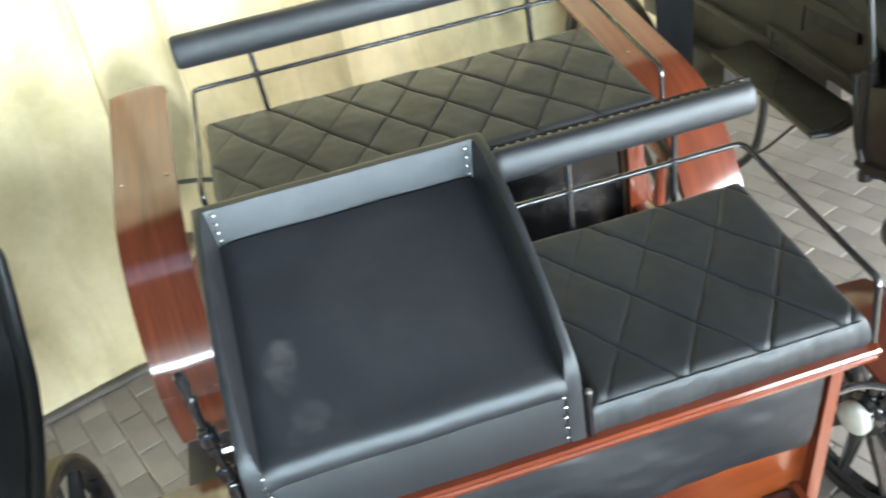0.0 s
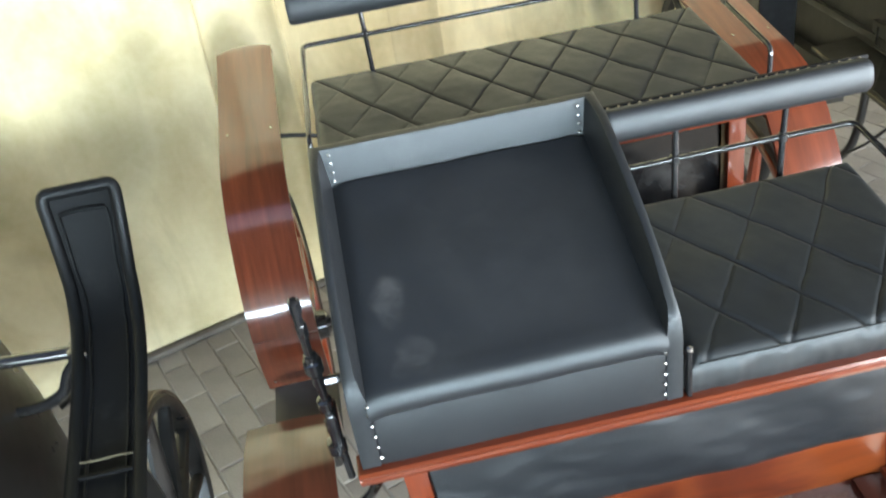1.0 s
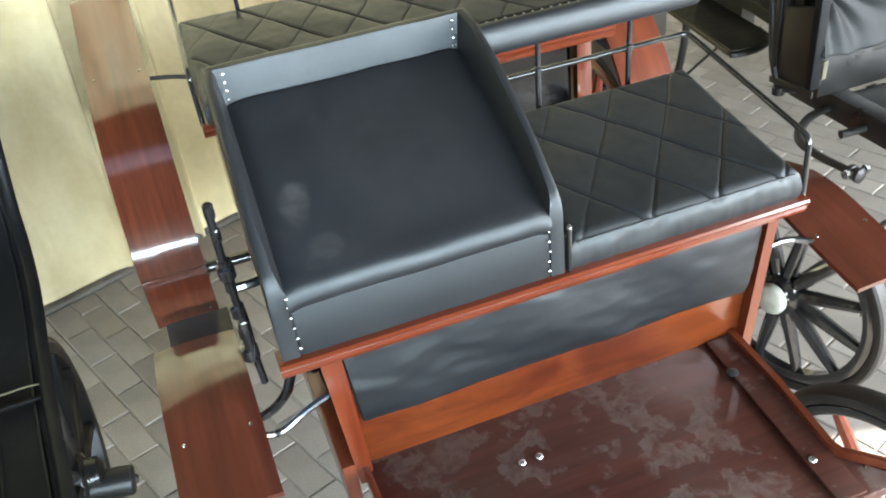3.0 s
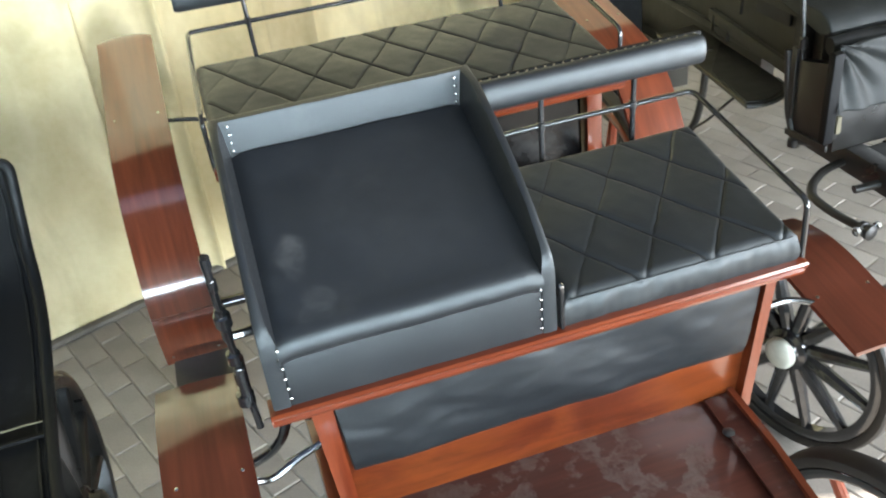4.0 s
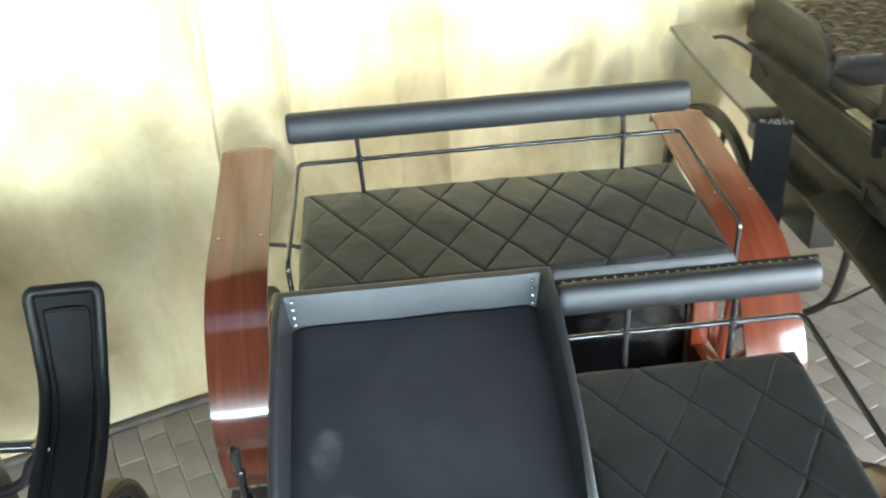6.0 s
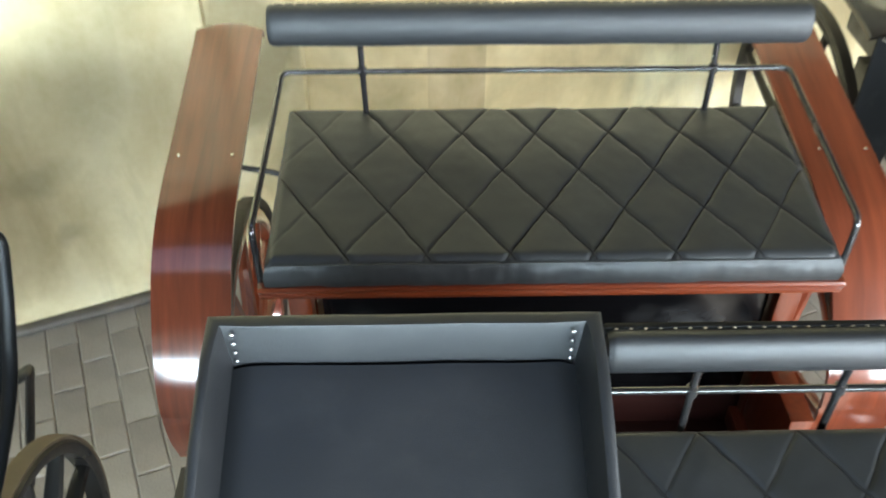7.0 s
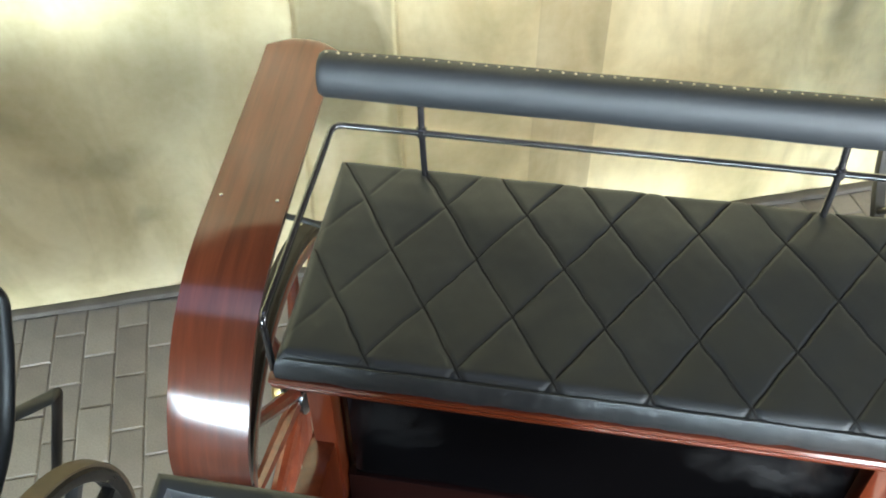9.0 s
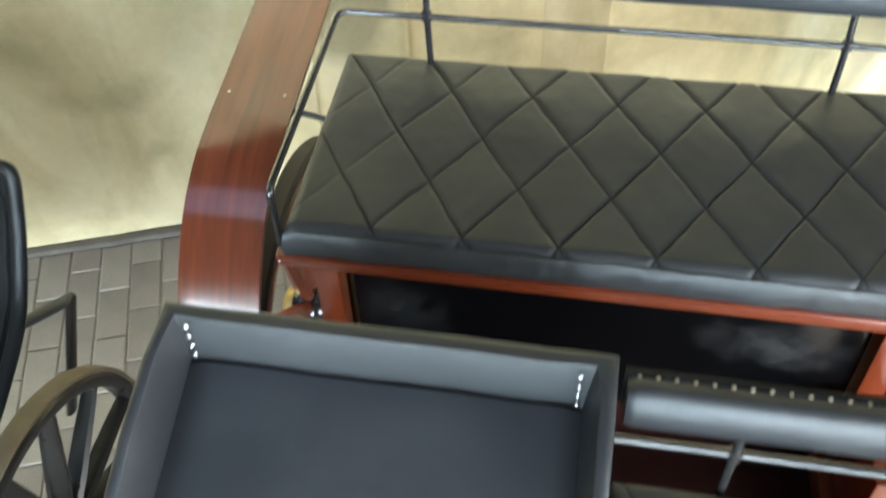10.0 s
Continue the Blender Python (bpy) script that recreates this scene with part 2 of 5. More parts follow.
def sheen_painted_gloss():
    """Gloss black leathercloth with sheen at two places painted in as paler, duller patches."""
    m = GLOSS_PANEL.copy()
    m.name = "gloss_black_panel_painted_sheen"
    n, l = m.node_tree.nodes, m.node_tree.links
    b = n["Principled BSDF"]
    col, rough = b.inputs["Base Color"].links[0].from_socket, b.inputs["Roughness"].links[0].from_socket
    wob = n.new("ShaderNodeTexNoise")
    wob.inputs["Scale"].default_value, wob.inputs["Detail"].default_value = 14.0, 5
    v = coords(n, l)
    l.new(v, wob.inputs["Vector"])
    bent = n.new("ShaderNodeVectorMath")
    bent.operation = "MULTIPLY_ADD"
    bent.inputs[1].default_value = (0.16, 0.0, 0.12)
    l.new(wob.outputs["Color"], bent.inputs[0])
    l.new(v, bent.inputs[2])
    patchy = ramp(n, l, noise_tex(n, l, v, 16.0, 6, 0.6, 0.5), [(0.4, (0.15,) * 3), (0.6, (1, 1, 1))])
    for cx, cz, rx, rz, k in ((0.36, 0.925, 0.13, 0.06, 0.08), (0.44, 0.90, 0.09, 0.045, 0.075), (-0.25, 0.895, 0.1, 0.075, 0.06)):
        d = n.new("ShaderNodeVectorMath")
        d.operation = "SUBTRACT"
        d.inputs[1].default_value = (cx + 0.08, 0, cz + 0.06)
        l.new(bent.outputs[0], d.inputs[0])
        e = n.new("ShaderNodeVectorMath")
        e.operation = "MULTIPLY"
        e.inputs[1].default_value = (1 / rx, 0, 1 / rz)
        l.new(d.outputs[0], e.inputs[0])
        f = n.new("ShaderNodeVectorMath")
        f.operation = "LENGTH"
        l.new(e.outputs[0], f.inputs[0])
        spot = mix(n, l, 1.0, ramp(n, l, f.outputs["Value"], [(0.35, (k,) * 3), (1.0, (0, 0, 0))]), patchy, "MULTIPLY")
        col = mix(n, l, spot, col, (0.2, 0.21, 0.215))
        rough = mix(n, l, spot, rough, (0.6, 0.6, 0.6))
    l.new(col, b.inputs["Base Color"])
    l.new(rough, b.inputs["Roughness"])
    return m


GLOSS_SHEEN = sheen_painted_gloss()
SAND, n_, l_, b_ = material("dark_joint_sand", 0.95)
l_.new(ramp(n_, l_, noise_tex(n_, l_, coords(n_, l_), 40.0, 5), [(0.3, (0.17, 0.155, 0.135)), (0.7, (0.26, 0.24, 0.212))]), b_.inputs["Base Color"])

WALL_TURN = math.atan2(0.3653, 0.931)
WD, WN, WC = Vector((0.931, 0.3653, 0)), Vector((-0.3653, 0.931, 0)), 2.153


def wall_paint():
    m, n, l, b = material("sponged_cream_wall_paint", 0.7)
    v = coords(n, l)
    tc, rot = n.new("ShaderNodeTexCoord"), n.new("ShaderNodeVectorRotate")
    rot.rotation_type = "Z_AXIS"
    rot.inputs["Angle"].default_value = -WALL_TURN
    l.new(tc.outputs["Object"], rot.inputs["Vector"])
    warp = n.new("ShaderNodeTexNoise")
    warp.inputs["Scale"].default_value, warp.inputs["Detail"].default_value = 2.6, 3
    l.new(v, warp.inputs["Vector"])
    shift = n.new("ShaderNodeVectorMath")
    shift.operation = "MULTIPLY_ADD"
    shift.inputs[1].default_value = (0.34, 0.0, 0.34)
    l.new(warp.outputs["Color"], shift.inputs[0])
    l.new(rot.outputs["Vector"], shift.inputs[2])
    cloud = noise_tex(n, l, coords(n, l, (1.0, 1.0, 0.6)), 2.6, 5, 0.5, 0.6)
    col = ramp(n, l, cloud, [(0.32, (0.40, 0.345, 0.18)), (0.45, (0.63, 0.53, 0.3)), (0.57, (0.8, 0.71, 0.45)), (0.72, (0.875, 0.795, 0.56))])
    smear = noise_tex(n, l, coords(n, l, (3.4, 3.4, 1.0)), 1.5, 4, 0.55, 1.2)
    col = mix(n, l, ramp(n, l, smear, [(0.5, (0, 0, 0)), (0.76, (0.5,) * 3)]), col, (0.45, 0.39, 0.21))
    sep = n.new("ShaderNodeSeparateXYZ")
    l.new(rot.outputs["Vector"], sep.inputs[0])
    along = n.new("ShaderNodeMapRange")
    along.inputs[1].default_value, along.inputs[2].default_value = -1.0, 3.0
    l.new(sep.outputs[0], along.inputs[0])
    bands = ramp(n, l, along.outputs[0], [(0.0, (0.86, 0.84, 0.8)), (0.2475, (0.9, 0.88, 0.84)), (0.315, (0.98, 0.95, 0.88)), (0.425, (0.8, 0.76, 0.7)), (0.48, (1.16, 1.14, 1.08)), (0.76, (0.9, 0.88, 0.85))])
    bands.node.color_ramp.interpolation = "CONSTANT"
    col = mix(n, l, 1.0, col, bands, "MULTIPLY")
    # sponged dark clouds and one shade patch: place along the wall, height, half sizes, strength
    # the crisp one at 0.13 (soft 0.72) is shade between the folds, put into the paint
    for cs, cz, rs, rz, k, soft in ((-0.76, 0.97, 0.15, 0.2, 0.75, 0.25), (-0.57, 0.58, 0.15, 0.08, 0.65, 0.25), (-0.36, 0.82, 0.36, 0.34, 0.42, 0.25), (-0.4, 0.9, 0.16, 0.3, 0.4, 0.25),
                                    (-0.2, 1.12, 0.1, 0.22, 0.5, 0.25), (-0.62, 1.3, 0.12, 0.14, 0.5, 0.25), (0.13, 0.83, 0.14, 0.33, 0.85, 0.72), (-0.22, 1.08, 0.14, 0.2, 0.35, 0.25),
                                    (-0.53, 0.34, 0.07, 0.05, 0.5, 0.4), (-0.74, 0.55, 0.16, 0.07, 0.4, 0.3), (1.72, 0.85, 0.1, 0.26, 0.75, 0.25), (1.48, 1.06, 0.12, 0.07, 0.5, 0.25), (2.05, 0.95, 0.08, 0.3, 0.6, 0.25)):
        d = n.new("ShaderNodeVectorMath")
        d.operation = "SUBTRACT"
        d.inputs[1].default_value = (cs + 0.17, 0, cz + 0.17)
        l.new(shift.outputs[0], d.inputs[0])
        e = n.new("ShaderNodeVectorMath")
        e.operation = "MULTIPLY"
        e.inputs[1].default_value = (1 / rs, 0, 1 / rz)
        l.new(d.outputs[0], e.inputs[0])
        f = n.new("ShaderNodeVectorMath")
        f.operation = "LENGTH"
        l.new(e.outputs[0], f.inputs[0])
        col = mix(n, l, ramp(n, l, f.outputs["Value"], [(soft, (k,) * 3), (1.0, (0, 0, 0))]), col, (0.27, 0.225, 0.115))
    col = mix(n, l, 0.12, col, ramp(n, l, noise_tex(n, l, v, 34.0, 5), [(0.3, (0.58, 0.52, 0.3)), (0.7, (0.87, 0.83, 0.58))]))
    l.new(col, b.inputs["Base Color"])
    bump(n, l, b, noise_tex(n, l, v, 26.0, 6), 0.18, 0.004)
    return m


CREAM = wall_paint()
PLASTER = painted("off_white_plaster", (0.6, 0.57, 0.47), 0.85, 0.0, 0.3, (0.45, 0.42, 0.34))

ROOF_WOOD = painted("dark_brown_roof_boards", (0.05, 0.038, 0.026), 0.7, 0.0, 0.2)

# ---- building helpers ----


def part(name, bm, mat, parent=None, label="", smooth=True):
    me = bpy.data.meshes.new(name)
    bmesh.ops.recalc_face_normals(bm, faces=bm.faces)
    bm.to_mesh(me)
    bm.free()
    me.materials.append(mat)
    if smooth:
        me.polygons.foreach_set("use_smooth", [True] * len(me.polygons))
        me.set_sharp_from_angle(angle=radians(38))
    ob = new(name, me)
    adopt(ob, parent)
    if label:
        tagged(ob, label)
    return ob


def adopt(ob, parent):
    if parent is not None:
        ob.parent = parent
        ob.matrix_parent_inverse = Matrix.Translation(-WORLD_AT.get(parent, Vector((0, 0, 0))))


WORLD_AT = {}


def thing(name, at, label, category, group="", kind=""):
    ob = new(name)
    ob.location = at
    ob.empty_display_size = 0.1
    WORLD_AT[ob] = Vector(at)
    return tagged(ob, label, category, group, kind)


def box(x0, x1, y0, y1, z0, z1, bevel=0.004, seg=2, bm=None):
    own = bmesh.new()
    bmesh.ops.create_cube(own, size=1.0, matrix=Matrix.LocRotScale(((x0 + x1) / 2, (y0 + y1) / 2, (z0 + z1) / 2), None, (x1 - x0, y1 - y0, z1 - z0)))
    if bevel:
        bmesh.ops.bevel(own, geom=own.edges[:], offset=bevel, segments=seg, affect="EDGES", profile=0.6)
    return own


def join(*bms):
    out = bms[0]
    for other in bms[1:]:
        me = bpy.data.meshes.new("tmp")
        other.to_mesh(me)
        other.free()
        out.from_mesh(me)
        bpy.data.meshes.remove(me)
    return out


def fillet(pts, r, seg=5):
    pts = [Vector(p) for p in pts]
    out = [pts[0]]
    for a, b, c in zip(pts, pts[1:], pts[2:]):
        u, w = (a - b), (c - b)
        k = min(r, u.length * 0.45, w.length * 0.45)
        p, q = b + u.normalized() * k, b + w.normalized() * k
        for i in range(seg + 1):
            s = i / seg
            out.append(p * (1 - s) ** 2 + b * 2 * s * (1 - s) + q * s * s)
    out.append(pts[-1])
    return out


def tube(pts, r, sides=10, bm=None, taper=None, flat=1.0):
    bm = bm or bmesh.new()
    pts = [Vector(p) for p in pts]
    rings, ref = [], None
    for i, p in enumerate(pts):
        d = (pts[min(i + 1, len(pts) - 1)] - pts[max(i - 1, 0)]).normalized()
        if ref is None:
            ref = d.orthogonal().normalized() if abs(d.z) > 0.9 else d.cross(Vector((0, 0, 1))).normalized()
        side = (ref - d * ref.dot(d)).normalized()
        ref, up = side, d.cross(side)
        rr = r if taper is None else r + (taper - r) * i / (len(pts) - 1)
        rings.append([bm.verts.new(p + (side * math.cos(a) * rr + up * math.sin(a) * rr * flat)) for a in (2 * math.pi * k / sides for k in range(sides))])
    for a, b in zip(rings, rings[1:]):
        for k in range(sides):
            bm.faces.new((a[k], a[(k + 1) % sides], b[(k + 1) % sides], b[k]))
    bm.faces.new(rings[0][::-1])
    bm.faces.new(rings[-1])
    return bm


def spline(pts, steps=6):
    pts = [Vector(p) for p in pts]
    full = [pts[0] * 2 - pts[1]] + pts + [pts[-1] * 2 - pts[-2]]
    out = []
    for a, b, c, d in zip(full, full[1:], full[2:], full[3:]):
        for i in range(steps):
            t = i / steps
            out.append(0.5 * ((2 * b) + (c - a) * t + (2 * a - 5 * b + 4 * c - d) * t * t + (3 * b - a - 3 * c + d) * t ** 3))
    out.append(pts[-1])
    return out


def sheet(path, across, thick, crown=0.0, bevel=0.003, cols=6):
    """A bent board: path of centre points, the half-width vector, thickness, and the crown across."""
    bm = bmesh.new()
    across = Vector(across)
    grids = []
    for sgn in (1, -1):
        rows = []
        for i, p in enumerate(path):
            d = (path[min(i + 1, len(path) - 1)] - path[max(i - 1, 0)]).normalized()
            nrm = across.cross(d).normalized()
            if nrm.z < 0:
                nrm = -nrm
            row = []
            for k in range(cols + 1):
                u = -1 + 2 * k / cols
                row.append(bm.verts.new(p + across * u + nrm * (sgn * thick / 2 + crown * (1 - u * u))))
            rows.append(row)
        grids.append(rows)
    for rows in grids:
        for a, b in zip(rows, rows[1:]):
            for k in range(cols):
                bm.faces.new((a[k], a[k + 1], b[k + 1], b[k]))
    t, u = grids
    last = len(path) - 1
    for i in range(last):
        for k in (0, cols):
            bm.faces.new((t[i][k], t[i + 1][k], u[i + 1][k], u[i][k]))
    for k in range(cols):
        for i in (0, last):
            bm.faces.new((t[i][k], t[i][k + 1], u[i][k + 1], u[i][k]))
    return bm


def extrude_x(profile, x0, x1, bevel=0.0, seg=2):
    """A closed (y, z) outline drawn out along x."""
    bm = bmesh.new()
    a = [bm.verts.new((x0, y, z)) for y, z in profile]
    b = [bm.verts.new((x1, y, z)) for y, z in profile]
    n = len(a)
    ends = [bm.faces.new(a), bm.faces.new(b[::-1])]
    for k in range(n):
        bm.faces.new((a[k], b[k], b[(k + 1) % n], a[(k + 1) % n]))
    if bevel:
        edges = [e for f in ends for e in f.edges]
        bmesh.ops.bevel(bm, geom=list(set(edges)), offset=bevel, segments=seg, affect="EDGES", profile=0.5)
    return bm


def lathe(profile, axis_from, axis_dir, sides=24):
    """(radius, along) pairs turned round an axis."""
    bm = bmesh.new()
    d = Vector(axis_dir).normalized()
    u = d.orthogonal().normalized()
    w = d.cross(u)
    o = Vector(axis_from)
    rings = []
    for r, h in profile:
        rings.append([bm.verts.new(o + d * h + (u * math.cos(a) + w * math.sin(a)) * max(r, 0.0004)) for a in (2 * math.pi * k / sides for k in range(sides))])
    for a, b in zip(rings, rings[1:]):
        for k in range(sides):
            bm.faces.new((a[k], a[(k + 1) % sides], b[(k + 1) % sides], b[k]))
    bm.faces.new(rings[0][::-1])
    bm.faces.new(rings[-1])
    return bm


_stud = lathe([(0.0045, -0.001), (0.0045, 0.0006), (0.0036, 0.0022), (0.0018, 0.0031), (0.0003, 0.0033)], (0, 0, 0), (0, 0, 1), 10)
STUD_ME = bpy.data.meshes.new("stud")
_stud.to_mesh(STUD_ME)
_stud.free()
STUD_ME.materials.append(STEEL)
STUD_ME.polygons.foreach_set("use_smooth", [True] * len(STUD_ME.polygons))


BRASS_ME = STUD_ME.copy()
BRASS_ME.materials[0] = painted("tarnished_stud", (0.32, 0.27, 0.18), 0.32, 0.0, 0.25)


def stud(parent, at, direction, size=0.82, name="stud", mesh=STUD_ME):
    ob = new(name, mesh)
    q = Vector(direction).to_track_quat("Z", "Y")
    ob.matrix_basis = Matrix.LocRotScale(Vector(at), q, (size, size, size * (0.35 if name == "screw" else 1.0)))
    adopt(ob, parent)
    return ob


def cushion(name, x0, x1, y0, y1, z_front, slope, thick, lattice, label):
    """A boxed cushion with stitched diamonds sunk into its top."""
    lx, ly, px, py = lattice
    nx, ny = int((x1 - x0) / 0.0027), int((y1 - y0) / 0.0027)
    bm = bmesh.new()
    rim = 0.022
    top = []
    for j in range(ny + 1):
        row = []
        for i in range(nx + 1):
            x, y = x0 + (x1 - x0) * i / nx, y0 + (y1 - y0) * j / ny
            e = min(x - x0, x1 - x, y - y0, y1 - y)
            wx = x + 0.005 * noise.noise(Vector((x * 6, y * 6, 11.0))) + 0.0022 * noise.noise(Vector((x * 32, y * 32, 12.0)))
            p, q = (wx - lx) / px + (y - ly) / py, (wx - lx) / px - (y - ly) / py
            fp, fq = abs(p - round(p)), abs(q - round(q))
            k = px * 0.84
            dp, dq = fp * k, fq * k
            groove = max(math.exp(-(dp / 0.0046) ** 2), math.exp(-(dq / 0.0027) ** 2) * (0.25 + 0.75 * min(1.0, max(0.0, (x - x0) / 0.45))))
            puff = min(1.0, 4 * fp * 1.0) * min(1.0, 4 * fq)
            wob = noise.noise(Vector((x * 9, y * 9, z_front))) * 0.0025 + noise.noise(Vector((x * 30, y * 30, 2.0))) * 0.0008
            fade = min(1.0, 0.25 + e / 0.012)
            depth = 0.0044 * (0.75 + 0.5 * noise.noise(Vector((x * 5, y * 5, 7.0))))
            z = z_front + slope * (y - y0) + -fade * depth * groove + min(1.0, e / 0.05) * 0.0014 * puff + wob
            if e < rim:
                s = 1 - e / rim
                z -= 0.011 * s * s * s
            pinch = max(math.exp(-(dp / 0.006) ** 2), math.exp(-(dq / 0.006) ** 2))
            z -= 0.002 * pinch * math.exp(-((y - y0) / 0.03) ** 2)
            row.append(bm.verts.new((x, y, z)))
        top.append(row)
    for a, b in zip(top, top[1:]):
        for k in range(nx):
            bm.faces.new((a[k], a[k + 1], b[k + 1], b[k]))
    loop = [top[0][i] for i in range(nx + 1)] + [top[j][nx] for j in range(1, ny + 1)] + [top[ny][i] for i in range(nx - 1, -1, -1)] + [top[j][0] for j in range(ny - 1, 0, -1)]
    prev = loop
    cx, cy = (x0 + x1) / 2, (y0 + y1) / 2
    for f, out in ((0.12, 0.0035), (0.3, 0.0055), (0.5, 0.0065), (0.75, 0.005), (1.0, 0.0)):
        ring = []
        for vtx in loop:
            dx = -1 if vtx.co.x <= x0 + 1e-5 else 1 if vtx.co.x >= x1 - 1e-5 else 0
            dy = -1 if vtx.co.y <= y0 + 1e-5 else 1 if vtx.co.y >= y1 - 1e-5 else 0
            o = out + 0.0036 * noise.noise(Vector((vtx.co.x * 26 + f * 1.2, vtx.co.y * 26, f * 1.5))) * min(1, f * 4 * (1.15 - f)) + 0.0014 * noise.noise(Vector((vtx.co.x * 60, vtx.co.y * 75, f * 2)))
            base = z_front - 0.011 + slope * (vtx.co.y - y0)
            ring.append(bm.verts.new((vtx.co.x + dx * o, vtx.co.y + dy * o, base - f * (thick - 0.011) - (slope * (vtx.co.y - y0)) * f)))
        for k in range(len(ring)):
            bm.faces.new((prev[k], prev[(k + 1) % len(ring)], ring[(k + 1) % len(ring)], ring[k]))
        prev = ring
    bm.faces.new(prev[::-1])
    # stitched seams lying in the grooves, thick and near-black to paint in the crease shade
    seams = []
    for sgn in (1, -1):
        for k in range(-12, 13):
            run = []
            for j in range(2, ny - 1, 2):
                y = y0 + (y1 - y0) * j / ny
                x = lx + px * (k - sgn * (y - ly) / py)
                x -= 0.005 * noise.noise(Vector((x * 6, y * 6, 11.0))) + 0.0022 * noise.noise(Vector((x * 32, y * 32, 12.0)))
                if x0 + 0.006 < x < x1 - 0.006:
                    i = (x - x0) / (x1 - x0) * nx
                    a, b = top[j][int(i)].co.z, top[j][min(nx, int(i) + 1)].co.z
                    run.append((x, y, a + (b - a) * (i - int(i)) + 0.0002 - (0.0013 * max(0.0, 1 - (x - x0) / 0.45) if sgn < 0 else 0.0) - 0.0009 * max(0.0, noise.noise(Vector((x * 7, y * 7, 21.0))))))
            if len(run) > 3:
                seams.append((run, 0.0023 if sgn > 0 else 0.0012))
    body = tagged(part(name, bm, QUILT), label, "cushion", "bench cushions")
    for run, radius in seams:
        part("seam", tube(run, radius, 5), SEAM_SHADE, body)
    # piping along the upper front edge
    pts = [(x0 + 0.01 + (x1 - x0 - 0.02) * k / 40, y0 - 0.002, z_front - 0.0085 + 0.0015 * noise.noise(Vector((k * 0.7, 3, z_front)))) for k in range(41)]
    part("piping", tube(pts, 0.0019, 6), QUILT, body)
    return body


def wheel(hub, axle, r, spokes, rim_mat, tyre_mat, spoke_mat, hub_mat, parent, rim_w=0.035, rim_h=0.04, spoke_r=0.013, cap=None, tyre_h=0.012, flat=1.0, phase=0.37):
    hub, axle = Vector(hub), Vector(axle).normalized()
    u = Vector((0, 0, 1)) - axle * axle.z
    u.normalize()
    w = axle.cross(u)
    whl = part("wheel", lathe([(0.022, -0.068), (0.042, -0.056), (0.046, -0.03), (0.062, -0.022), (0.066, 0.0), (0.062, 0.022), (0.046, 0.03), (0.042, 0.056), (0.024, 0.068)], hub, axle, 24), hub_mat, parent)

    def ring(r0, r1, half, name, mat):
        bm = bmesh.new()
        sides = 72
        prof = [(r0, -half * 0.8), (r0 + 0.3 * (r1 - r0), -half), (r1 - 0.2 * (r1 - r0), -half), (r1, -half * 0.7), (r1, half * 0.7), (r1 - 0.2 * (r1 - r0), half), (r0 + 0.3 * (r1 - r0), half), (r0, half * 0.8)]
        rows = []
        for k in range(sides):
            a = 2 * math.pi * k / sides
            e = u * math.cos(a) + w * math.sin(a)
            rows.append([bm.verts.new(hub + e * rr + axle * h) for rr, h in prof])
        for k in range(sides):
            a, b = rows[k], rows[(k + 1) % sides]
            for i in range(len(prof)):
                bm.faces.new((a[i], a[(i + 1) % len(prof)], b[(i + 1) % len(prof)], b[i]))
        part(name, bm, mat, whl)

    ring(r - rim_h - tyre_h, r - tyre_h + 0.001, rim_w / 2, "rim", rim_mat)
    ring(r - tyre_h, r, rim_w * (0.42 if tyre_h < 0.02 else 0.62), "tyre", tyre_mat)
    for k in range(spokes):
        a = 2 * math.pi * (k + phase) / spokes
        e = u * math.cos(a) + w * math.sin(a)
        inner, outer = hub + e * 0.045, hub + e * (r - rim_h - tyre_h + 0.004)
        pts = [inner + (outer - inner) * s for s in (0, 0.12, 0.3, 0.6, 0.85, 1.0)]
        bm = bmesh.new()
        tube(pts[:3], spoke_r * 1.15, 8, bm, spoke_r * 1.25, flat)
        tube(pts[2:], spoke_r * 1.25, 8, bm, spoke_r * 0.85, flat)
        part("spoke", bm, spoke_mat, whl)
    if cap:
        part("hub_cap", lathe([(0.045, 0.04), (0.046, 0.054), (0.043, 0.06), (0.033, 0.066), (0.018, 0.069), (0.004, 0.070)], hub, axle * cap[0], 24), cap[1], whl, "rounded hub cap")
    return whl


# ---- setting: floor, walls, ceiling ----
bm = box(-9, 9, -12, 7, -0.12, -0.0042, 0)
ground = tagged(part("ground", bm, SAND, smooth=False), "dark sand bed under the grey pavers", "ground", kind="structure")


def wall_relief(s, z):
    """Low folds and laps of the painted surface."""
    def step(e, w):
        return 1 / (1 + math.exp(-max(-60, min(60, (s - e) / w))))
    d1, d2 = s + 0.005 - 0.03 * (z - 1), s - 0.275
    fold = 0.03 * math.exp(-(d1 / (0.03 if d1 < 0 else 0.007)) ** 2) + 0.03 * math.exp(-(d2 / (0.028 if d2 < 0 else 0.008)) ** 2)
    lap = 0.016 * (step(0.26, 0.004) - step(0.70, 0.05)) + 0.008 * (step(0.70, 0.004) - step(0.92, 0.004))
    wave = 0.012 * noise.noise(Vector((s * 1.6, z * 0.7, 0.0)))
    return fold + lap * 0.5 + wave


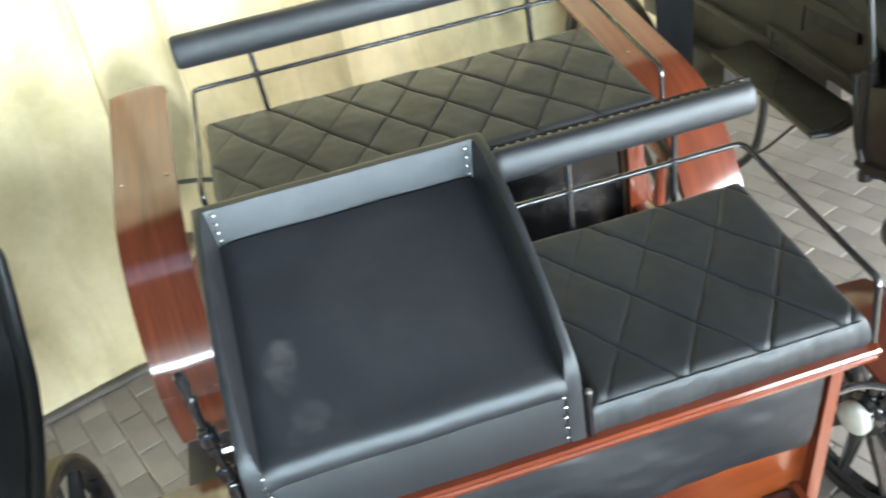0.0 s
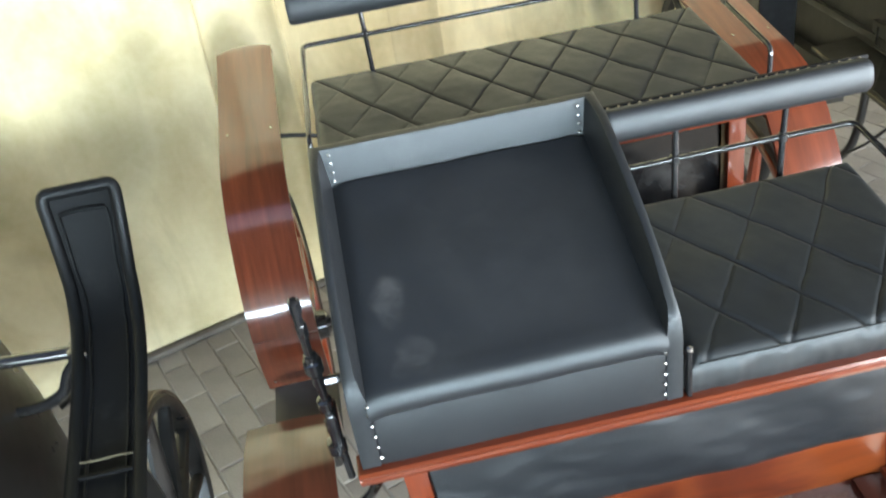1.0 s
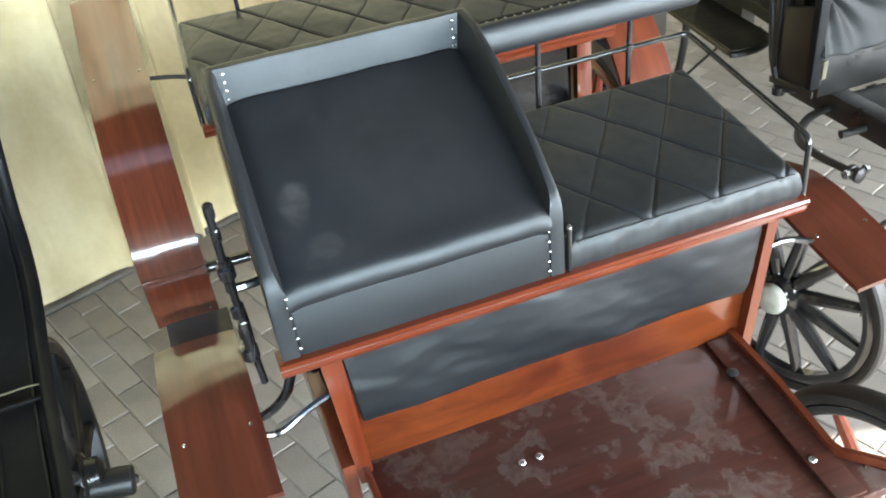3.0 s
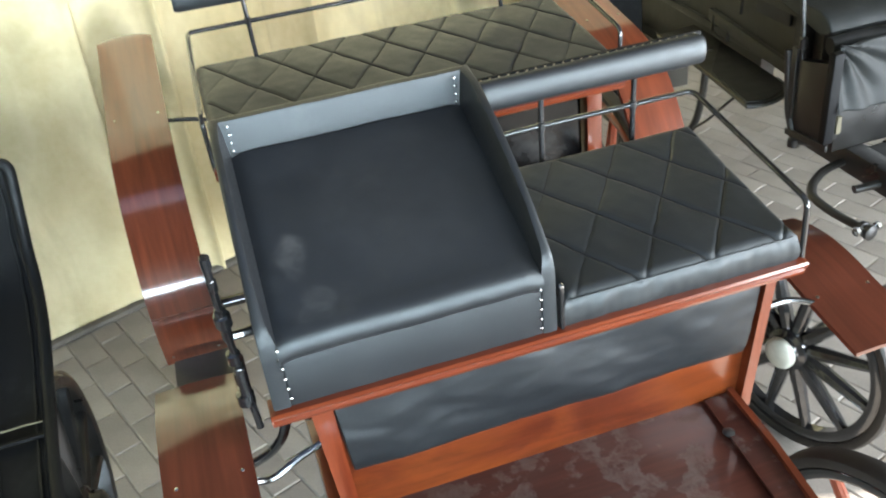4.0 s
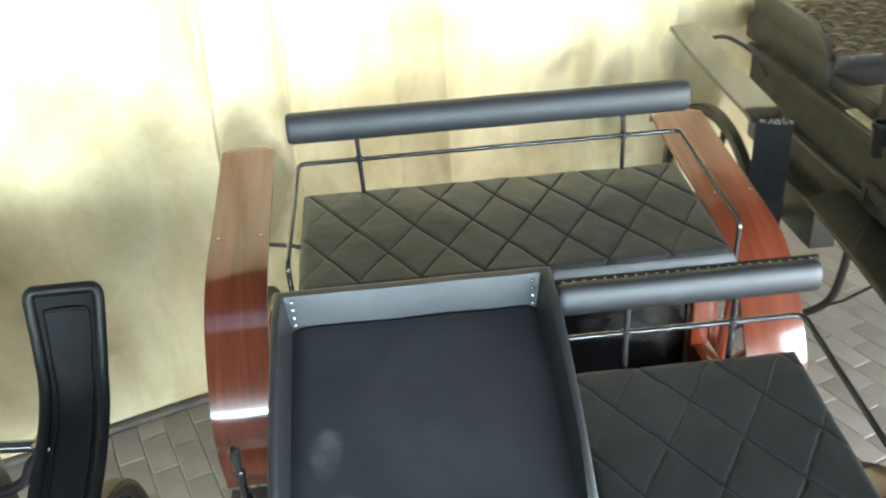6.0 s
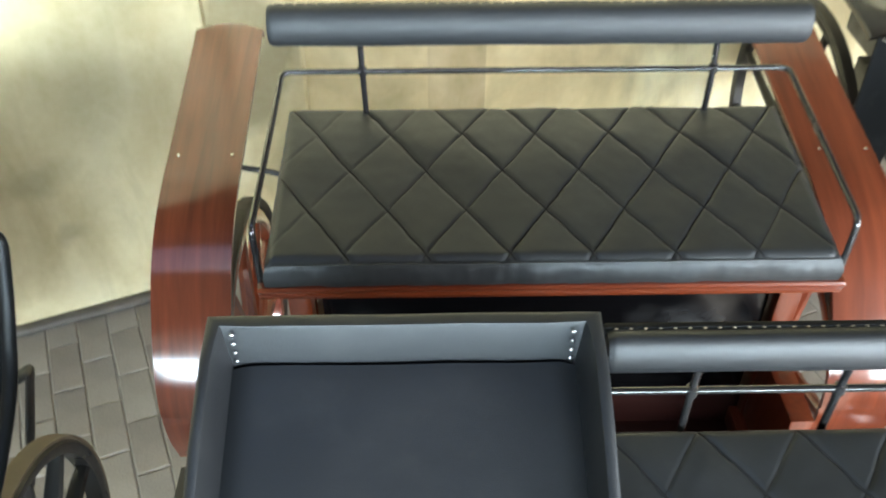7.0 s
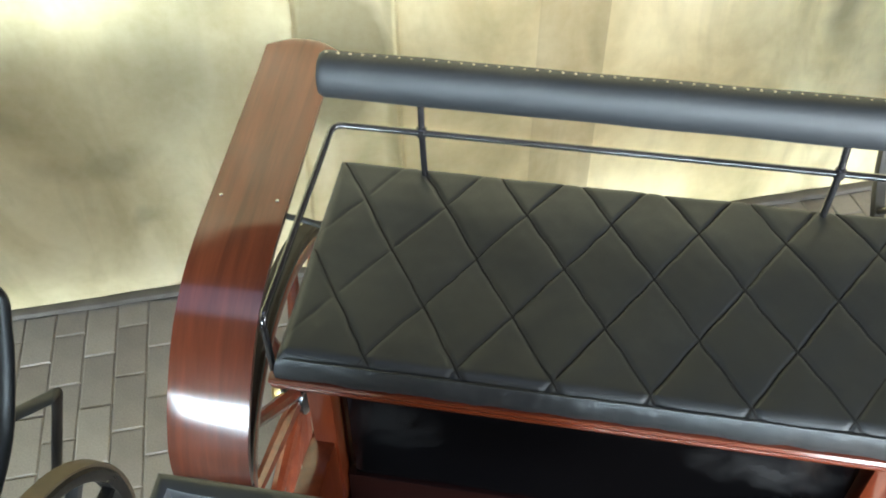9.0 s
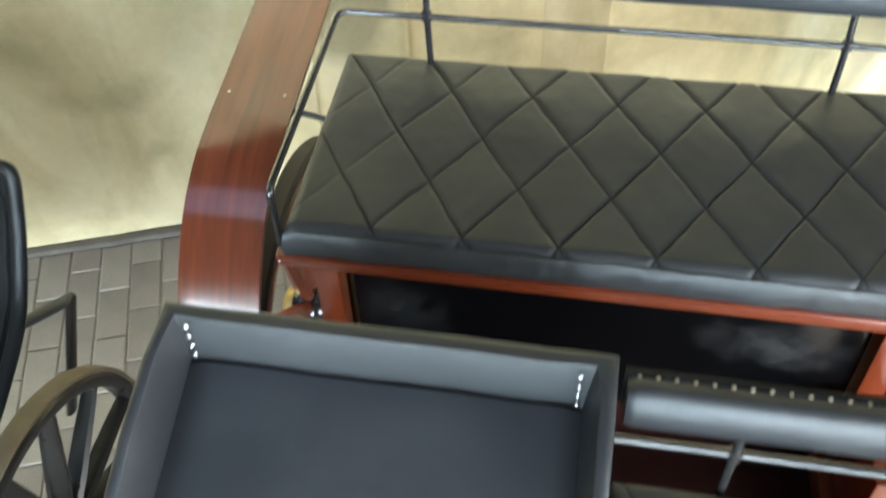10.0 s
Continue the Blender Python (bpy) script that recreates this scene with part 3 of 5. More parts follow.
bm = bmesh.new()
S0, S1, ZT = -5.6, 4.6, 3.2
ss = sorted(set([S0 + (S1 - S0) * k / 130 for k in range(131)] + [e + k * 0.006 for e in (-0.005, 0.02, 0.26, 0.275, 0.30, 0.70, 0.92) for k in range(-8, 9)]))
zs = [ZT * k / 40 for k in range(41)]
front = [[bm.verts.new(WD * s + WN * (WC - 0.012 - wall_relief(s, z)) + Vector((0, 0, z))) for s in ss] for z in zs]
back = [[bm.verts.new(WD * s + WN * (WC + 0.25) + Vector((0, 0, z))) for s in (S0, S1)] for z in (0, ZT)]
for a, b in zip(front, front[1:]):
    for k in range(len(ss) - 1):
        bm.faces.new((a[k], a[k + 1], b[k + 1], b[k]))
bm.faces.new((back[0][0], back[1][0], back[1][1], back[0][1]))
wall_north = tagged(part("wall_north", bm, CREAM), "cream yellow wall with sponged olive brown clouds and one painted-in shade patch", "wall", kind="structure")
bm = bmesh.new()
pts = [WD * (S0 + (S1 - S0) * k / 160) + WN * (WC - 0.03 + 0.006 * noise.noise(Vector((k * 0.9, 0, 0)))) + Vector((0, 0, 0.008)) for k in range(161)]
baseboard = tagged(part("baseboard", tube(pts, 0.024, 8, None, None, 0.6), painted("grey_mortar_edge", (0.12, 0.108, 0.092), 0.9), None), "rough grey mortar strip along the wall foot", "baseboard", kind="structure")
tagged(part("wall_west", box(-6.15, -6.0, -4.6, 2.2, 0, 3.2, 0), PLASTER, smooth=False), "off-white plastered side wall", "wall", kind="structure")
tagged(part("wall_east", join(box(4.4, 4.55, -0.8, 4.6, 0, 3.2, 0), box(4.4, 4.55, -4.6, -4.4, 0, 3.2, 0), box(4.4, 4.55, -4.4, -0.8, 2.7, 3.2, 0)), PLASTER, smooth=False), "off-white plastered side wall with a wide doorway", "wall", kind="structure")
bm = join(box(-6.15, -5.4, -4.75, -4.6, 0, 3.2, 0), box(2.7, 4.55, -4.75, -4.6, 0, 3.2, 0), box(-5.4, 2.7, -4.75, -4.6, 1.95, 3.2, 0))
tagged(part("wall_south", bm, PLASTER, smooth=False), "off-white plastered wall with a wide doorway", "wall", kind="structure")
# added out of view: dark leaf keeps the lower part of the opening from shining
tagged(part("light_cut_leaf", box(-5.39, 2.69, -4.72, -4.66, 0.0, 1.09, 0.004), ROOF_WOOD, smooth=False), "unseen dark brown leaf added to cut light below the opening", "door", kind="structure")
SKY_X0, SKY_X1, SKY_Y0, SKY_Y1 = -2.6, 0.5, -0.55, 0.3
bm = join(box(-6.15, SKY_X0, -4.75, 4.9, 3.2, 3.32, 0), box(SKY_X1, 4.55, -4.75, 4.9, 3.2, 3.32, 0), box(SKY_X0, SKY_X1, -4.75, SKY_Y0, 3.2, 3.32, 0), box(SKY_X0, SKY_X1, SKY_Y1, 4.9, 3.2, 3.32, 0))
tagged(part("ceiling", bm, ROOF_WOOD, smooth=False), "dark boarded ceiling with a skylight opening", "ceiling", kind="structure")

# ---- the wagonette ----
CX = 0.093
cart = thing("wagonette", (CX, 0.4, 0.0), "red-lacquered wooden horse carriage with black quilted benches", "carriage")


def moulding(y, z, x0, x1):
    prof = [(0.028, -0.018), (-0.004, -0.018), (-0.012, -0.013), (-0.014, -0.006), (-0.010, -0.001), (-0.013, 0.003), (-0.020, 0.008), (-0.0215, 0.013), (-0.018, 0.0175), (-0.010, 0.0185), (0.028, 0.0185)]
    return extrude_x([(y + a, z + b) for a, b in prof], x0, x1, 0.003)


# front bench
bench = part("front_seat_board", join(box(-0.425, 0.61, 0.02, 0.43, 0.93, 0.953, 0.004), moulding(0.0, 0.945, -0.443, 0.628)), WOOD_X, cart, "red lacquered seat board with a moulded front edge")
PT = [(-0.375, -0.336, -0.350, -0.320), (0.551, 0.574, 0.517, 0.542)]
for a, b, c, d in PT:
    bm = box(-0.5, 0.5, 0.0, 0.034, 0.60, 0.928, 0.003)
    for vtx in bm.verts:
        f = (vtx.co.z - 0.60) / 0.328
        lo, hi = c + (a - c) * f, d + (b - d) * f
        vtx.co.x = lo + (hi - lo) * (vtx.co.x + 0.5)
    part("seat_post", bm, WOOD_Z, cart)
part("seat_riser", box(-0.335, 0.545, 0.024, 0.04, 0.61, 0.93, 0.002), RISER_WOOD, cart)
bm = box(-0.5, 0.5, 0.012, 0.026, 0.748, 0.926, 0.006, 3)
for vtx in bm.verts:
    f = (vtx.co.z - 0.748) / 0.178
    lo, hi = -0.319 + (-0.335 + 0.319) * f, 0.52 + (0.549 - 0.52) * f
    vtx.co.x = lo + (hi - lo) * (vtx.co.x + 0.5)
bmesh.ops.subdivide_edges(bm, edges=[e for e in bm.edges if abs(e.verts[0].co.x - e.verts[1].co.x) > 0.3], cuts=90)
bmesh.ops.subdivide_edges(bm, edges=[e for e in bm.edges if abs(e.verts[0].co.z - e.verts[1].co.z) > 0.1], cuts=26)
for vtx in bm.verts:
    if vtx.co.y < 0.02:
        f = max(0.0, min(1.0, (vtx.co.z - 0.748) / 0.178))
        vtx.co.y -= 0.009 * math.sin(math.pi * f ** 0.8) + 0.006 * noise.noise(Vector((vtx.co.x * 5 + vtx.co.z * 6, vtx.co.z * 9, 1.0))) + 0.0022 * noise.noise(Vector((vtx.co.x * 14 + vtx.co.z * 10, vtx.co.z * 34, 4.0))) + 0.0012 * (1 - abs(noise.noise(Vector((vtx.co.x * 11 - vtx.co.z * 16, vtx.co.z * 22, 9.0))))) ** 6
part("riser_panel", bm, PANEL_LEATHER, cart, "slack black leatherette panel under the front seat")

# coachman's wedge seat
BXL, BXR, T = -0.434, 0.104, 0.039
seat = part("coachman_seat", extrude_x([(0.012, 0.955), (0.012, 1.05), (0.03, 1.08), (0.375, 1.262), (0.385, 1.262), (0.385, 0.955)], BXL + T - 0.002, BXR - T + 0.002), LEATHER)
tagged(seat, "black leatherette wedge seat with steel studs on the red seat board", "seat")
ARM = [(-0.007, 1.075), (-0.006, 1.105), (0.0, 1.124), (0.012, 1.139), (0.078, 1.192), (0.142, 1.236), (0.246, 1.294), (0.331, 1.331)]
BACK_Y, FULL = 0.374, 0.36


def arm_left(y):
    """Outer and inner line of the outside arm, which thickens towards the back."""
    f = max(0.0, min(1.0, y / FULL))
    return BXL + 0.010 * f, BXL + 0.031 + (T - 0.031) * f


def arm_right(y):
    f = max(0.0, min(1.0, y / FULL))
    return BXR - 0.006, BXR - 0.006 - 0.027 - (T - 0.033) * f


def pad_height(y):
    return 1.113 + 0.47 * (y - 0.015)


# padded surround in one piece: inner and outer line, top height, slope of the inner face
stations = [((arm_left(y)[1], y), (arm_left(y)[0], y), z, 1.0) for y, z in ARM]
BL, BR = BXL + 0.010, BXR - 0.006
stations += [((BXL + T, 0.358), (BL, 0.368), 1.337, 0.9), ((BXL + T, BACK_Y), (BL, 0.402), 1.344, 0.6), ((BXL + T + 0.03, BACK_Y), (BL + 0.03, 0.402), 1.345, 0.35)]
stations += [((x, BACK_Y - 0.0006 * math.sin(k)), (x, 0.402), 1.345 + 0.0006 * math.sin(k * 1.3), 0.35) for k, x in enumerate([-0.35 + 0.37 * i / 8 for i in range(9)])]
stations += [((BXR - T - 0.03, BACK_Y), (BR - 0.03, 0.402), 1.345, 0.35), ((BXR - T, BACK_Y), (BR, 0.402), 1.344, 0.6), ((BXR - T, 0.358), (BR, 0.368), 1.337, 0.9)]
stations += [((arm_right(y)[1], y), (arm_right(y)[0], y), z, 1.0) for y, z in reversed(ARM)]
bm = bmesh.new()
rings = []
for k, (inner, outer, z, lean) in enumerate(stations):
    trim = 0.1 if k in (0, len(stations) - 1) else 0.0
    deep = max(0.011, z - pad_height(inner[1]) + 0.004)
    w = 0.42 * lean * min(1.0, max(0.0, (deep - 0.011) / 0.03))
    ring = []
    for u, dz in ((0, None), (0, -deep), (w, -0.007), (w + 0.06, -0.002), (0.62, 0.0005), (0.84, -0.0004), (0.955, -0.0035), (1, -0.010), (1, None)):
        u = trim + u * (1 - 2 * trim)
        ring.append(bm.verts.new((inner[0] + (outer[0] - inner[0]) * u, inner[1] + (outer[1] - inner[1]) * u, 0.955 if dz is None else z + dz)))
    rings.append(ring)
for a, b in zip(rings, rings[1:]):
    for k in range(8):
        bm.faces.new((a[k], a[k + 1], b[k + 1], b[k]))
    bm.faces.new((a[8], a[0], b[0], b[8]))
bm.faces.new(rings[0][::-1])
bm.faces.new(rings[-1])
part("seat_surround", bm, LEATHER, seat, "padded black leatherette surround with mitred corners")
# pad, drawn out along x with a soft front roll
prof = [(0.02, 1.058), (0.0, 1.061), (-0.009, 1.067), (-0.013, 1.079), (-0.011, 1.093), (-0.003, 1.1055), (0.014, 1.115), (0.045, 1.1285), (0.16, 1.184), (0.26, 1.232), (0.34, 1.268), (0.368, 1.279)]
top = spline([(0, a, b) for a, b in prof], 5)
cols = 36
bm = bmesh.new()
rows = []
for k in range(cols + 1):
    e = min(k, cols - k) / cols
    sink = 0.008 * math.exp(-(e / 0.03) ** 2)
    line = []
    for p in top:
        xl, xr = arm_left(p.y)[1] - 0.002, arm_right(p.y)[1] + 0.002
        x = xl + (xr - xl) * k / cols
        line.append(bm.verts.new((x, p.y, p.z - sink + 0.0022 * noise.noise(Vector((x * 9, p.y * 9, 5))))))
    rows.append(line)
for a, b in zip(rows, rows[1:]):
    for k in range(len(top) - 1):
        bm.faces.new((a[k], b[k], b[k + 1], a[k + 1]))
part("seat_pad", bm, PAD, seat, "smooth black seat pad with a faint dusty smudge")
bm = box(-0.404, 0.072, -0.004, 0.02, 0.957, 1.07, 0.006, 3)
bmesh.ops.subdivide_edges(bm, edges=[e for e in bm.edges if abs(e.verts[0].co.x - e.verts[1].co.x) > 0.3], cuts=30)
for vtx in bm.verts:
    if vtx.co.y < 0.005:
        vtx.co.y -= 0.004 * math.sin(max(0, min(1, (vtx.co.z - 0.957) / 0.11)) * math.pi) + 0.0015 * noise.noise(Vector((vtx.co.x * 12, vtx.co.z * 12, 3)))
part("front_panel", bm, LEATHER, seat)
for k in range(5):
    stud(seat, (0.0675 - 0.002 * k / 4, -0.0095, 1.066 - 0.0215 * k), (0, -1, 0))
    stud(seat, (-0.4045 + 0.001 * k, -0.0095, 1.073 - 0.0225 * k), (0, -1, 0))
stud(seat, (-0.4045, -0.009, 1.090), (0, -1, 0))
for k in range(4):
    stud(seat, (-0.388, 0.373, 1.334 - 0.0165 * k), (0, -1, 0))
    stud(seat, (0.058, 0.373, 1.332 - 0.0165 * k), (0, -1, 0))

cushion("bench_cushion", 0.118, 0.607, 0.0, 0.405, 1.028, 0.152, 0.0715, (0.423, 0.196, 0.1455, 0.205), "short black leatherette cushion quilted in diamonds on the front bench")
part("divider_plate", box(0.103, 0.112, 0.0, 0.36, 0.955, 1.035, 0.003), IRON, cart)
part("pin", tube([(0.1085, -0.006, 0.955), (0.1085, -0.006, 1.058)], 0.005, 8), IRON, cart)
part("pin_tip", lathe([(0.003, -0.004), (0.0062, 0.0), (0.0055, 0.005), (0.002, 0.008)], (0.1085, -0.006, 1.058), (0, 0, 1), 10), STEEL, cart)


def back_roll(x0, x1, y, z, h, d, lean, parent, label, n_studs, back=0.0075, mat=LEATHER):
    """A padded back rest: flat behind, round in front, with studs along the upper rear edge."""
    prof = []
    for k in range(17):
        a = math.pi * (-0.5 + k / 16)
        prof.append((-d * math.cos(a) ** 0.75 if math.cos(a) > 1e-6 else 0.0, h / 2 * math.sin(a)))
    prof += [(0.012, h / 2 - 0.002), (0.015, h / 2 - 0.008), (0.015, -h / 2 + 0.008), (0.012, -h / 2 + 0.002)]
    ca, sa = math.cos(lean), math.sin(lean)
    bm = bmesh.new()
    rows = []
    nseg = 150
    for i in range(nseg + 1):
        x = x0 + (x1 - x0) * i / nseg
        e = min(x - x0, x1 - x)
        k = 1 - 0.12 * math.exp(-(e / 0.005) ** 2)
        swell = 1 + 0.03 * noise.noise(Vector((x * 8, y, z)))
        rows.append([bm.verts.new((x, y + (a * ca + b * sa) * k * swell, z + (-a * sa + b * ca) * k * swell)) for a, b in prof])
    m = len(prof)
    for a, b in zip(rows, rows[1:]):
        for k in range(m):
            bm.faces.new((a[k], a[(k + 1) % m], b[(k + 1) % m], b[k]))
    bm.faces.new(rows[0])
    bm.faces.new(rows[-1][::-1])
    roll = part("back_rest", bm, mat, parent, label)
    for k in range(n_studs):
        x = x0 + 0.012 + (x1 - x0 - 0.024) * k / (n_studs - 1)
        a, b = back, h / 2 - 0.0008
        stud(roll, (x, y + a * ca + b * sa, z - a * sa + b * ca), (0, sa, ca), 0.62, mesh=BRASS_ME)
    return roll


front_roll = back_roll(0.112, 0.624, 0.398, 1.267, 0.065, 0.023, radians(7), cart, "black padded front back rest with a row of studs", 25, 0.0095)
rear_roll = back_roll(-0.436, 0.617, 1.172, 1.371, 0.082, 0.038, radians(3), cart, "long black padded rear back rest with a row of studs", 50, 0.001, ROLL_LEATHER)

# iron rails
part("arm_rail", tube(fillet([(0.628, 0.004, 0.955), (0.632, 0.012, 1.085), (0.618, 0.415, 1.163), (0.10, 0.415, 1.163)], 0.02), 0.0062), IRON, cart, "gloss black round iron arm rail")
for x in (0.253, 0.471):
    part("upright", tube([(x, 0.418, 0.95), (x, 0.414, 1.163), (x, 0.408, 1.25)], 0.0062), IRON, cart)
    part("collar", lathe([(0.006, -0.011), (0.0095, -0.008), (0.0095, 0.008), (0.006, 0.011)], (x, 0.414, 1.163), (0, 0, 1), 12), IRON, cart)
part("arm_rail", tube(fillet([(-0.434, 0.755, 1.07), (-0.436, 0.757, 1.198), (-0.418, 1.15, 1.279), (0.597, 1.152, 1.279), (0.62, 0.763, 1.198), (0.615, 0.757, 1.07)], 0.02), 0.0062), IRON, cart, "gloss black round iron arm rail")
for x in (-0.259, 0.445):
    part("upright", tube([(x + 0.004, 1.165, 1.10), (x, 1.153, 1.279), (x - 0.002, 1.16, 1.35)], 0.0062), IRON, cart)
    part("collar", lathe([(0.006, -0.011), (0.0095, -0.008), (0.0095, 0.008), (0.006, 0.011)], (x, 1.153, 1.279), (0, 0, 1), 12), IRON, cart)

part("back_board", box(0.108, 0.63, 0.4105, 0.4205, 1.234, 1.3005, 0.003), FLAP, cart, "dark board behind the front back rest")

# rear bench
part("rear_seat_board", join(box(-0.425, 0.61, 0.76, 1.2, 1.04, 1.066, 0.004), moulding(0.752, 1.060, -0.438, 0.622)), WOOD_X, cart, "red lacquered rear seat board with a moulded edge")
cushion("bench_cushion", -0.418, 0.603, 0.742, 1.178, 1.136, 0.105, 0.0665, (0.088, 1.087, 0.147, 0.2185), "long black leatherette cushion quilted in diamonds on the rear bench")
bm = box(-0.335, 0.525, 0.80, 0.815, 0.715, 1.04, 0.004)
bmesh.ops.subdivide_edges(bm, edges=[e for e in bm.edges if abs(e.verts[0].co.x - e.verts[1].co.x) > 0.3], cuts=50)
bmesh.ops.subdivide_edges(bm, edges=[e for e in bm.edges if abs(e.verts[0].co.z - e.verts[1].co.z) > 0.2], cuts=22)
for vtx in bm.verts:
    if vtx.co.y < 0.806:
        vtx.co.y += 0.007 * noise.noise(Vector((vtx.co.x * 3.5, vtx.co.z * 5, 2.0))) + 0.0012 * noise.noise(Vector((vtx.co.x * 22, vtx.co.z * 30, 5.0)))
# strip below the panel, its shade carried by the darkened wood colour
part("rear_riser_foot", box(-0.35, 0.53, 0.795, 0.818, 0.612, 0.714, 0.003), SHADED_FLOOR, cart)
part("rear_riser_panel", bm, GLOSS_SHEEN, cart, "gloss black panel under the rear seat")
for sx, x0, x1 in ((1, -0.395, -0.352), (-1, 0.531, 0.574)):
    part("rear_post", box(x0, x1, 0.775, 0.82, 0.60, 1.042, 0.003), WOOD_Z, cart)
    part("bench_end", box(x0 + sx * 0.0 - 0.004, x1 + 0.004, 0.82, 1.19, 0.62, 1.042, 0.003), WOOD_Z, cart)

for x0, x1 in ((-0.405, -0.358), (0.537, 0.584)):
    part("side_block", box(x0, x1, 0.60, 0.80, 0.58, 0.85, 0.005), WOOD_Z, cart)

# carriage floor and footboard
part("floor_board", box(-0.36, 0.55, 0.04, 1.2, 0.59, 0.612, 0.003), SHADED_FLOOR, cart, "maroon worn carriage floor, darkened in colour for the shade between the benches")
bm = box(-0.335, 0.499, -0.44, 0.03, 0.604, 0.628, 0.004)
for vtx in bm.verts:
    if vtx.co.x > 0.4:
        vtx.co.x += 0.05 if vtx.co.y < -0.3 else 0.0
bmesh.ops.bisect_plane(bm, geom=bm.verts[:] + bm.edges[:] + bm.faces[:], plane_co=(0, -0.34, 0), plane_no=(0, 1, 0))
for vtx in bm.verts:
    if abs(vtx.co.y + 0.34) < 1e-4 and vtx.co.x > 0.4:
        vtx.co.x = 0.474
fb = part("footboard", bm, FOOTBOARD, cart, "dark red footboard, scuffed and dusty")
part("footboard_edge", sheet([Vector((0.503, 0.02, 0.633)), Vector((0.494, -0.153, 0.633)), Vector((0.475, -0.325, 0.633)), Vector((0.479, -0.346, 0.633)), Vector((0.50, -0.367, 0.633)), Vector((0.545, -0.413, 0.633))], (0.007, 0, 0), 0.03), WOOD_Y, cart)
part("footboard_edge", box(-0.342, -0.328, -0.445, 0.0, 0.612, 0.646, 0.003), WOOD_Y, cart)
bm = box(0.439, 0.497, -0.436, 0.02, 0.629, 0.636, 0.002)
for vtx in bm.verts:
    vtx.co.x += 0.075 * vtx.co.y
part("footboard_batten", bm, FOOTBOARD, cart)
part("footboard_bolt", lathe([(0.013, 0.0), (0.013, 0.003), (0.008, 0.006), (0.002, 0.007)], (0.436, -0.083, 0.634), (0, 0, 1), 14), DULL_IRON, cart)
part("footboard_nail", lathe([(0.004, 0.0), (0.004, 0.002), (0.001, 0.003)], (0.504, -0.389, 0.627), (0, 0, 1), 10), STEEL, cart)
for x, y in ((-0.054, -0.109), (-0.018, -0.109), (0.427, -0.339)):
    stud(fb, (x, y, 0.6345 if x > 0.3 else 0.6285), (0, 0, 1), 2.0, "bolt")


def fender(profile, x0, x1, screws, label, name, skew=0.0):
    path = spline([((x0 + x1) / 2, y, z) for y, z in profile], 5)
    bm = sheet(path, ((x1 - x0) / 2, 0, 0), 0.011, 0.0035)
    for vtx in bm.verts:
        if vtx.co.y > 1.5:
            vtx.co.y -= 0.034 * ((vtx.co.x - (x0 + x1) / 2) / (x1 - x0) * 2) ** 2 * (vtx.co.y - 1.5) / 0.088
        vtx.co.x -= skew * max(0.0, vtx.co.y - 0.95)
    f = part(name, bm, WOOD_Y if name == "rear_mudguard" else WOOD_FRONT, cart, label)
    for x, y, z in screws:
        stud(f, (x, y, z), (0, -1, -0.28) if z < 0.7 else (0, -0.2, 1), 0.8, "screw")
    return f


REAR = [(1.588, 1.150), (1.577, 1.163), (1.545, 1.167), (1.36, 1.128), (1.15, 1.083), (1.06, 1.064), (0.97, 1.034), (0.887, 0.980), (0.828, 0.915), (0.793, 0.865), (0.768, 0.82), (0.75, 0.777), (0.7405, 0.72), (0.7465, 0.64), (0.772, 0.549)]
FRONT = [(0.315, 0.812), (0.25, 0.828), (0.18, 0.834), (0.1, 0.826), (0.03, 0.811), (-0.06, 0.796), (-0.125, 0.786)]
for x0, x1, s, skew in ((-0.68, -0.522, (-0.657, -0.544), 0.0), (0.674, 0.832, (0.706, 0.806), 0.05)):
    fender(REAR, x0, x1, [(x, 1.138, 1.0905) for x in s] + [(x, 0.758, 0.575) for x in (x0 + 0.02, x1 - 0.02)], "bent red lacquered wooden rear mudguard", "rear_mudguard", skew)
for x0, x1, s in ((-0.662, -0.495, (-0.637, -0.517)), (0.684, 0.853, (0.706, 0.831))):
    fender(FRONT, x0, x1, [(x, 0.03, 0.819) for x in s], "red lacquered wooden front mudguard", "front_mudguard")
part("mudguard_stay", tube(fillet([(-0.53, 1.12, 1.07), (-0.47, 1.12, 1.06), (-0.40, 1.1, 1.05)], 0.02), 0.006, 8), BLACK_MAT, cart)
part("mudguard_stay", tube(fillet([(0.70, 1.12, 1.07), (0.64, 1.12, 1.06), (0.58, 1.1, 1.05)], 0.02), 0.006, 8), BLACK_MAT, cart)
part("mudguard_stay", tube(fillet([(0.54, 0.05, 0.80), (0.63, 0.04, 0.835), (0.72, 0.02, 0.80)], 0.04), 0.007, 8), IRON, cart)
part("mudguard_stay", tube(fillet([(-0.36, 0.055, 0.805), (-0.42, 0.05, 0.785), (-0.47, 0.035, 0.765), (-0.53, 0.02, 0.80)], 0.04), 0.007, 8), IRON, cart)
part("step_plate", box(-0.655, -0.50, 0.52, 0.70, 0.592, 0.604, 0.003), TREAD, cart, "black rubber step plate")

# running gear
for x, sgn in ((-0.59, -1), (0.78, 1)):
    wheel((x, 1.18, 0.42), (sgn, 0, 0), 0.42, 12, SPOKE_RED, DARK_TYRE, SPOKE_RED, IRON, cart, spoke_r=0.016, cap=(1, BRASS), tyre_h=0.028)
wheel((0.636, -0.374, 0.336), (0.985, 0.173, 0), 0.336, 12, IRON, DARK_TYRE, SPOKE_RED, IRON, cart, rim_w=0.042, rim_h=0.026, spoke_r=0.013, tyre_h=0.03, phase=0.75)
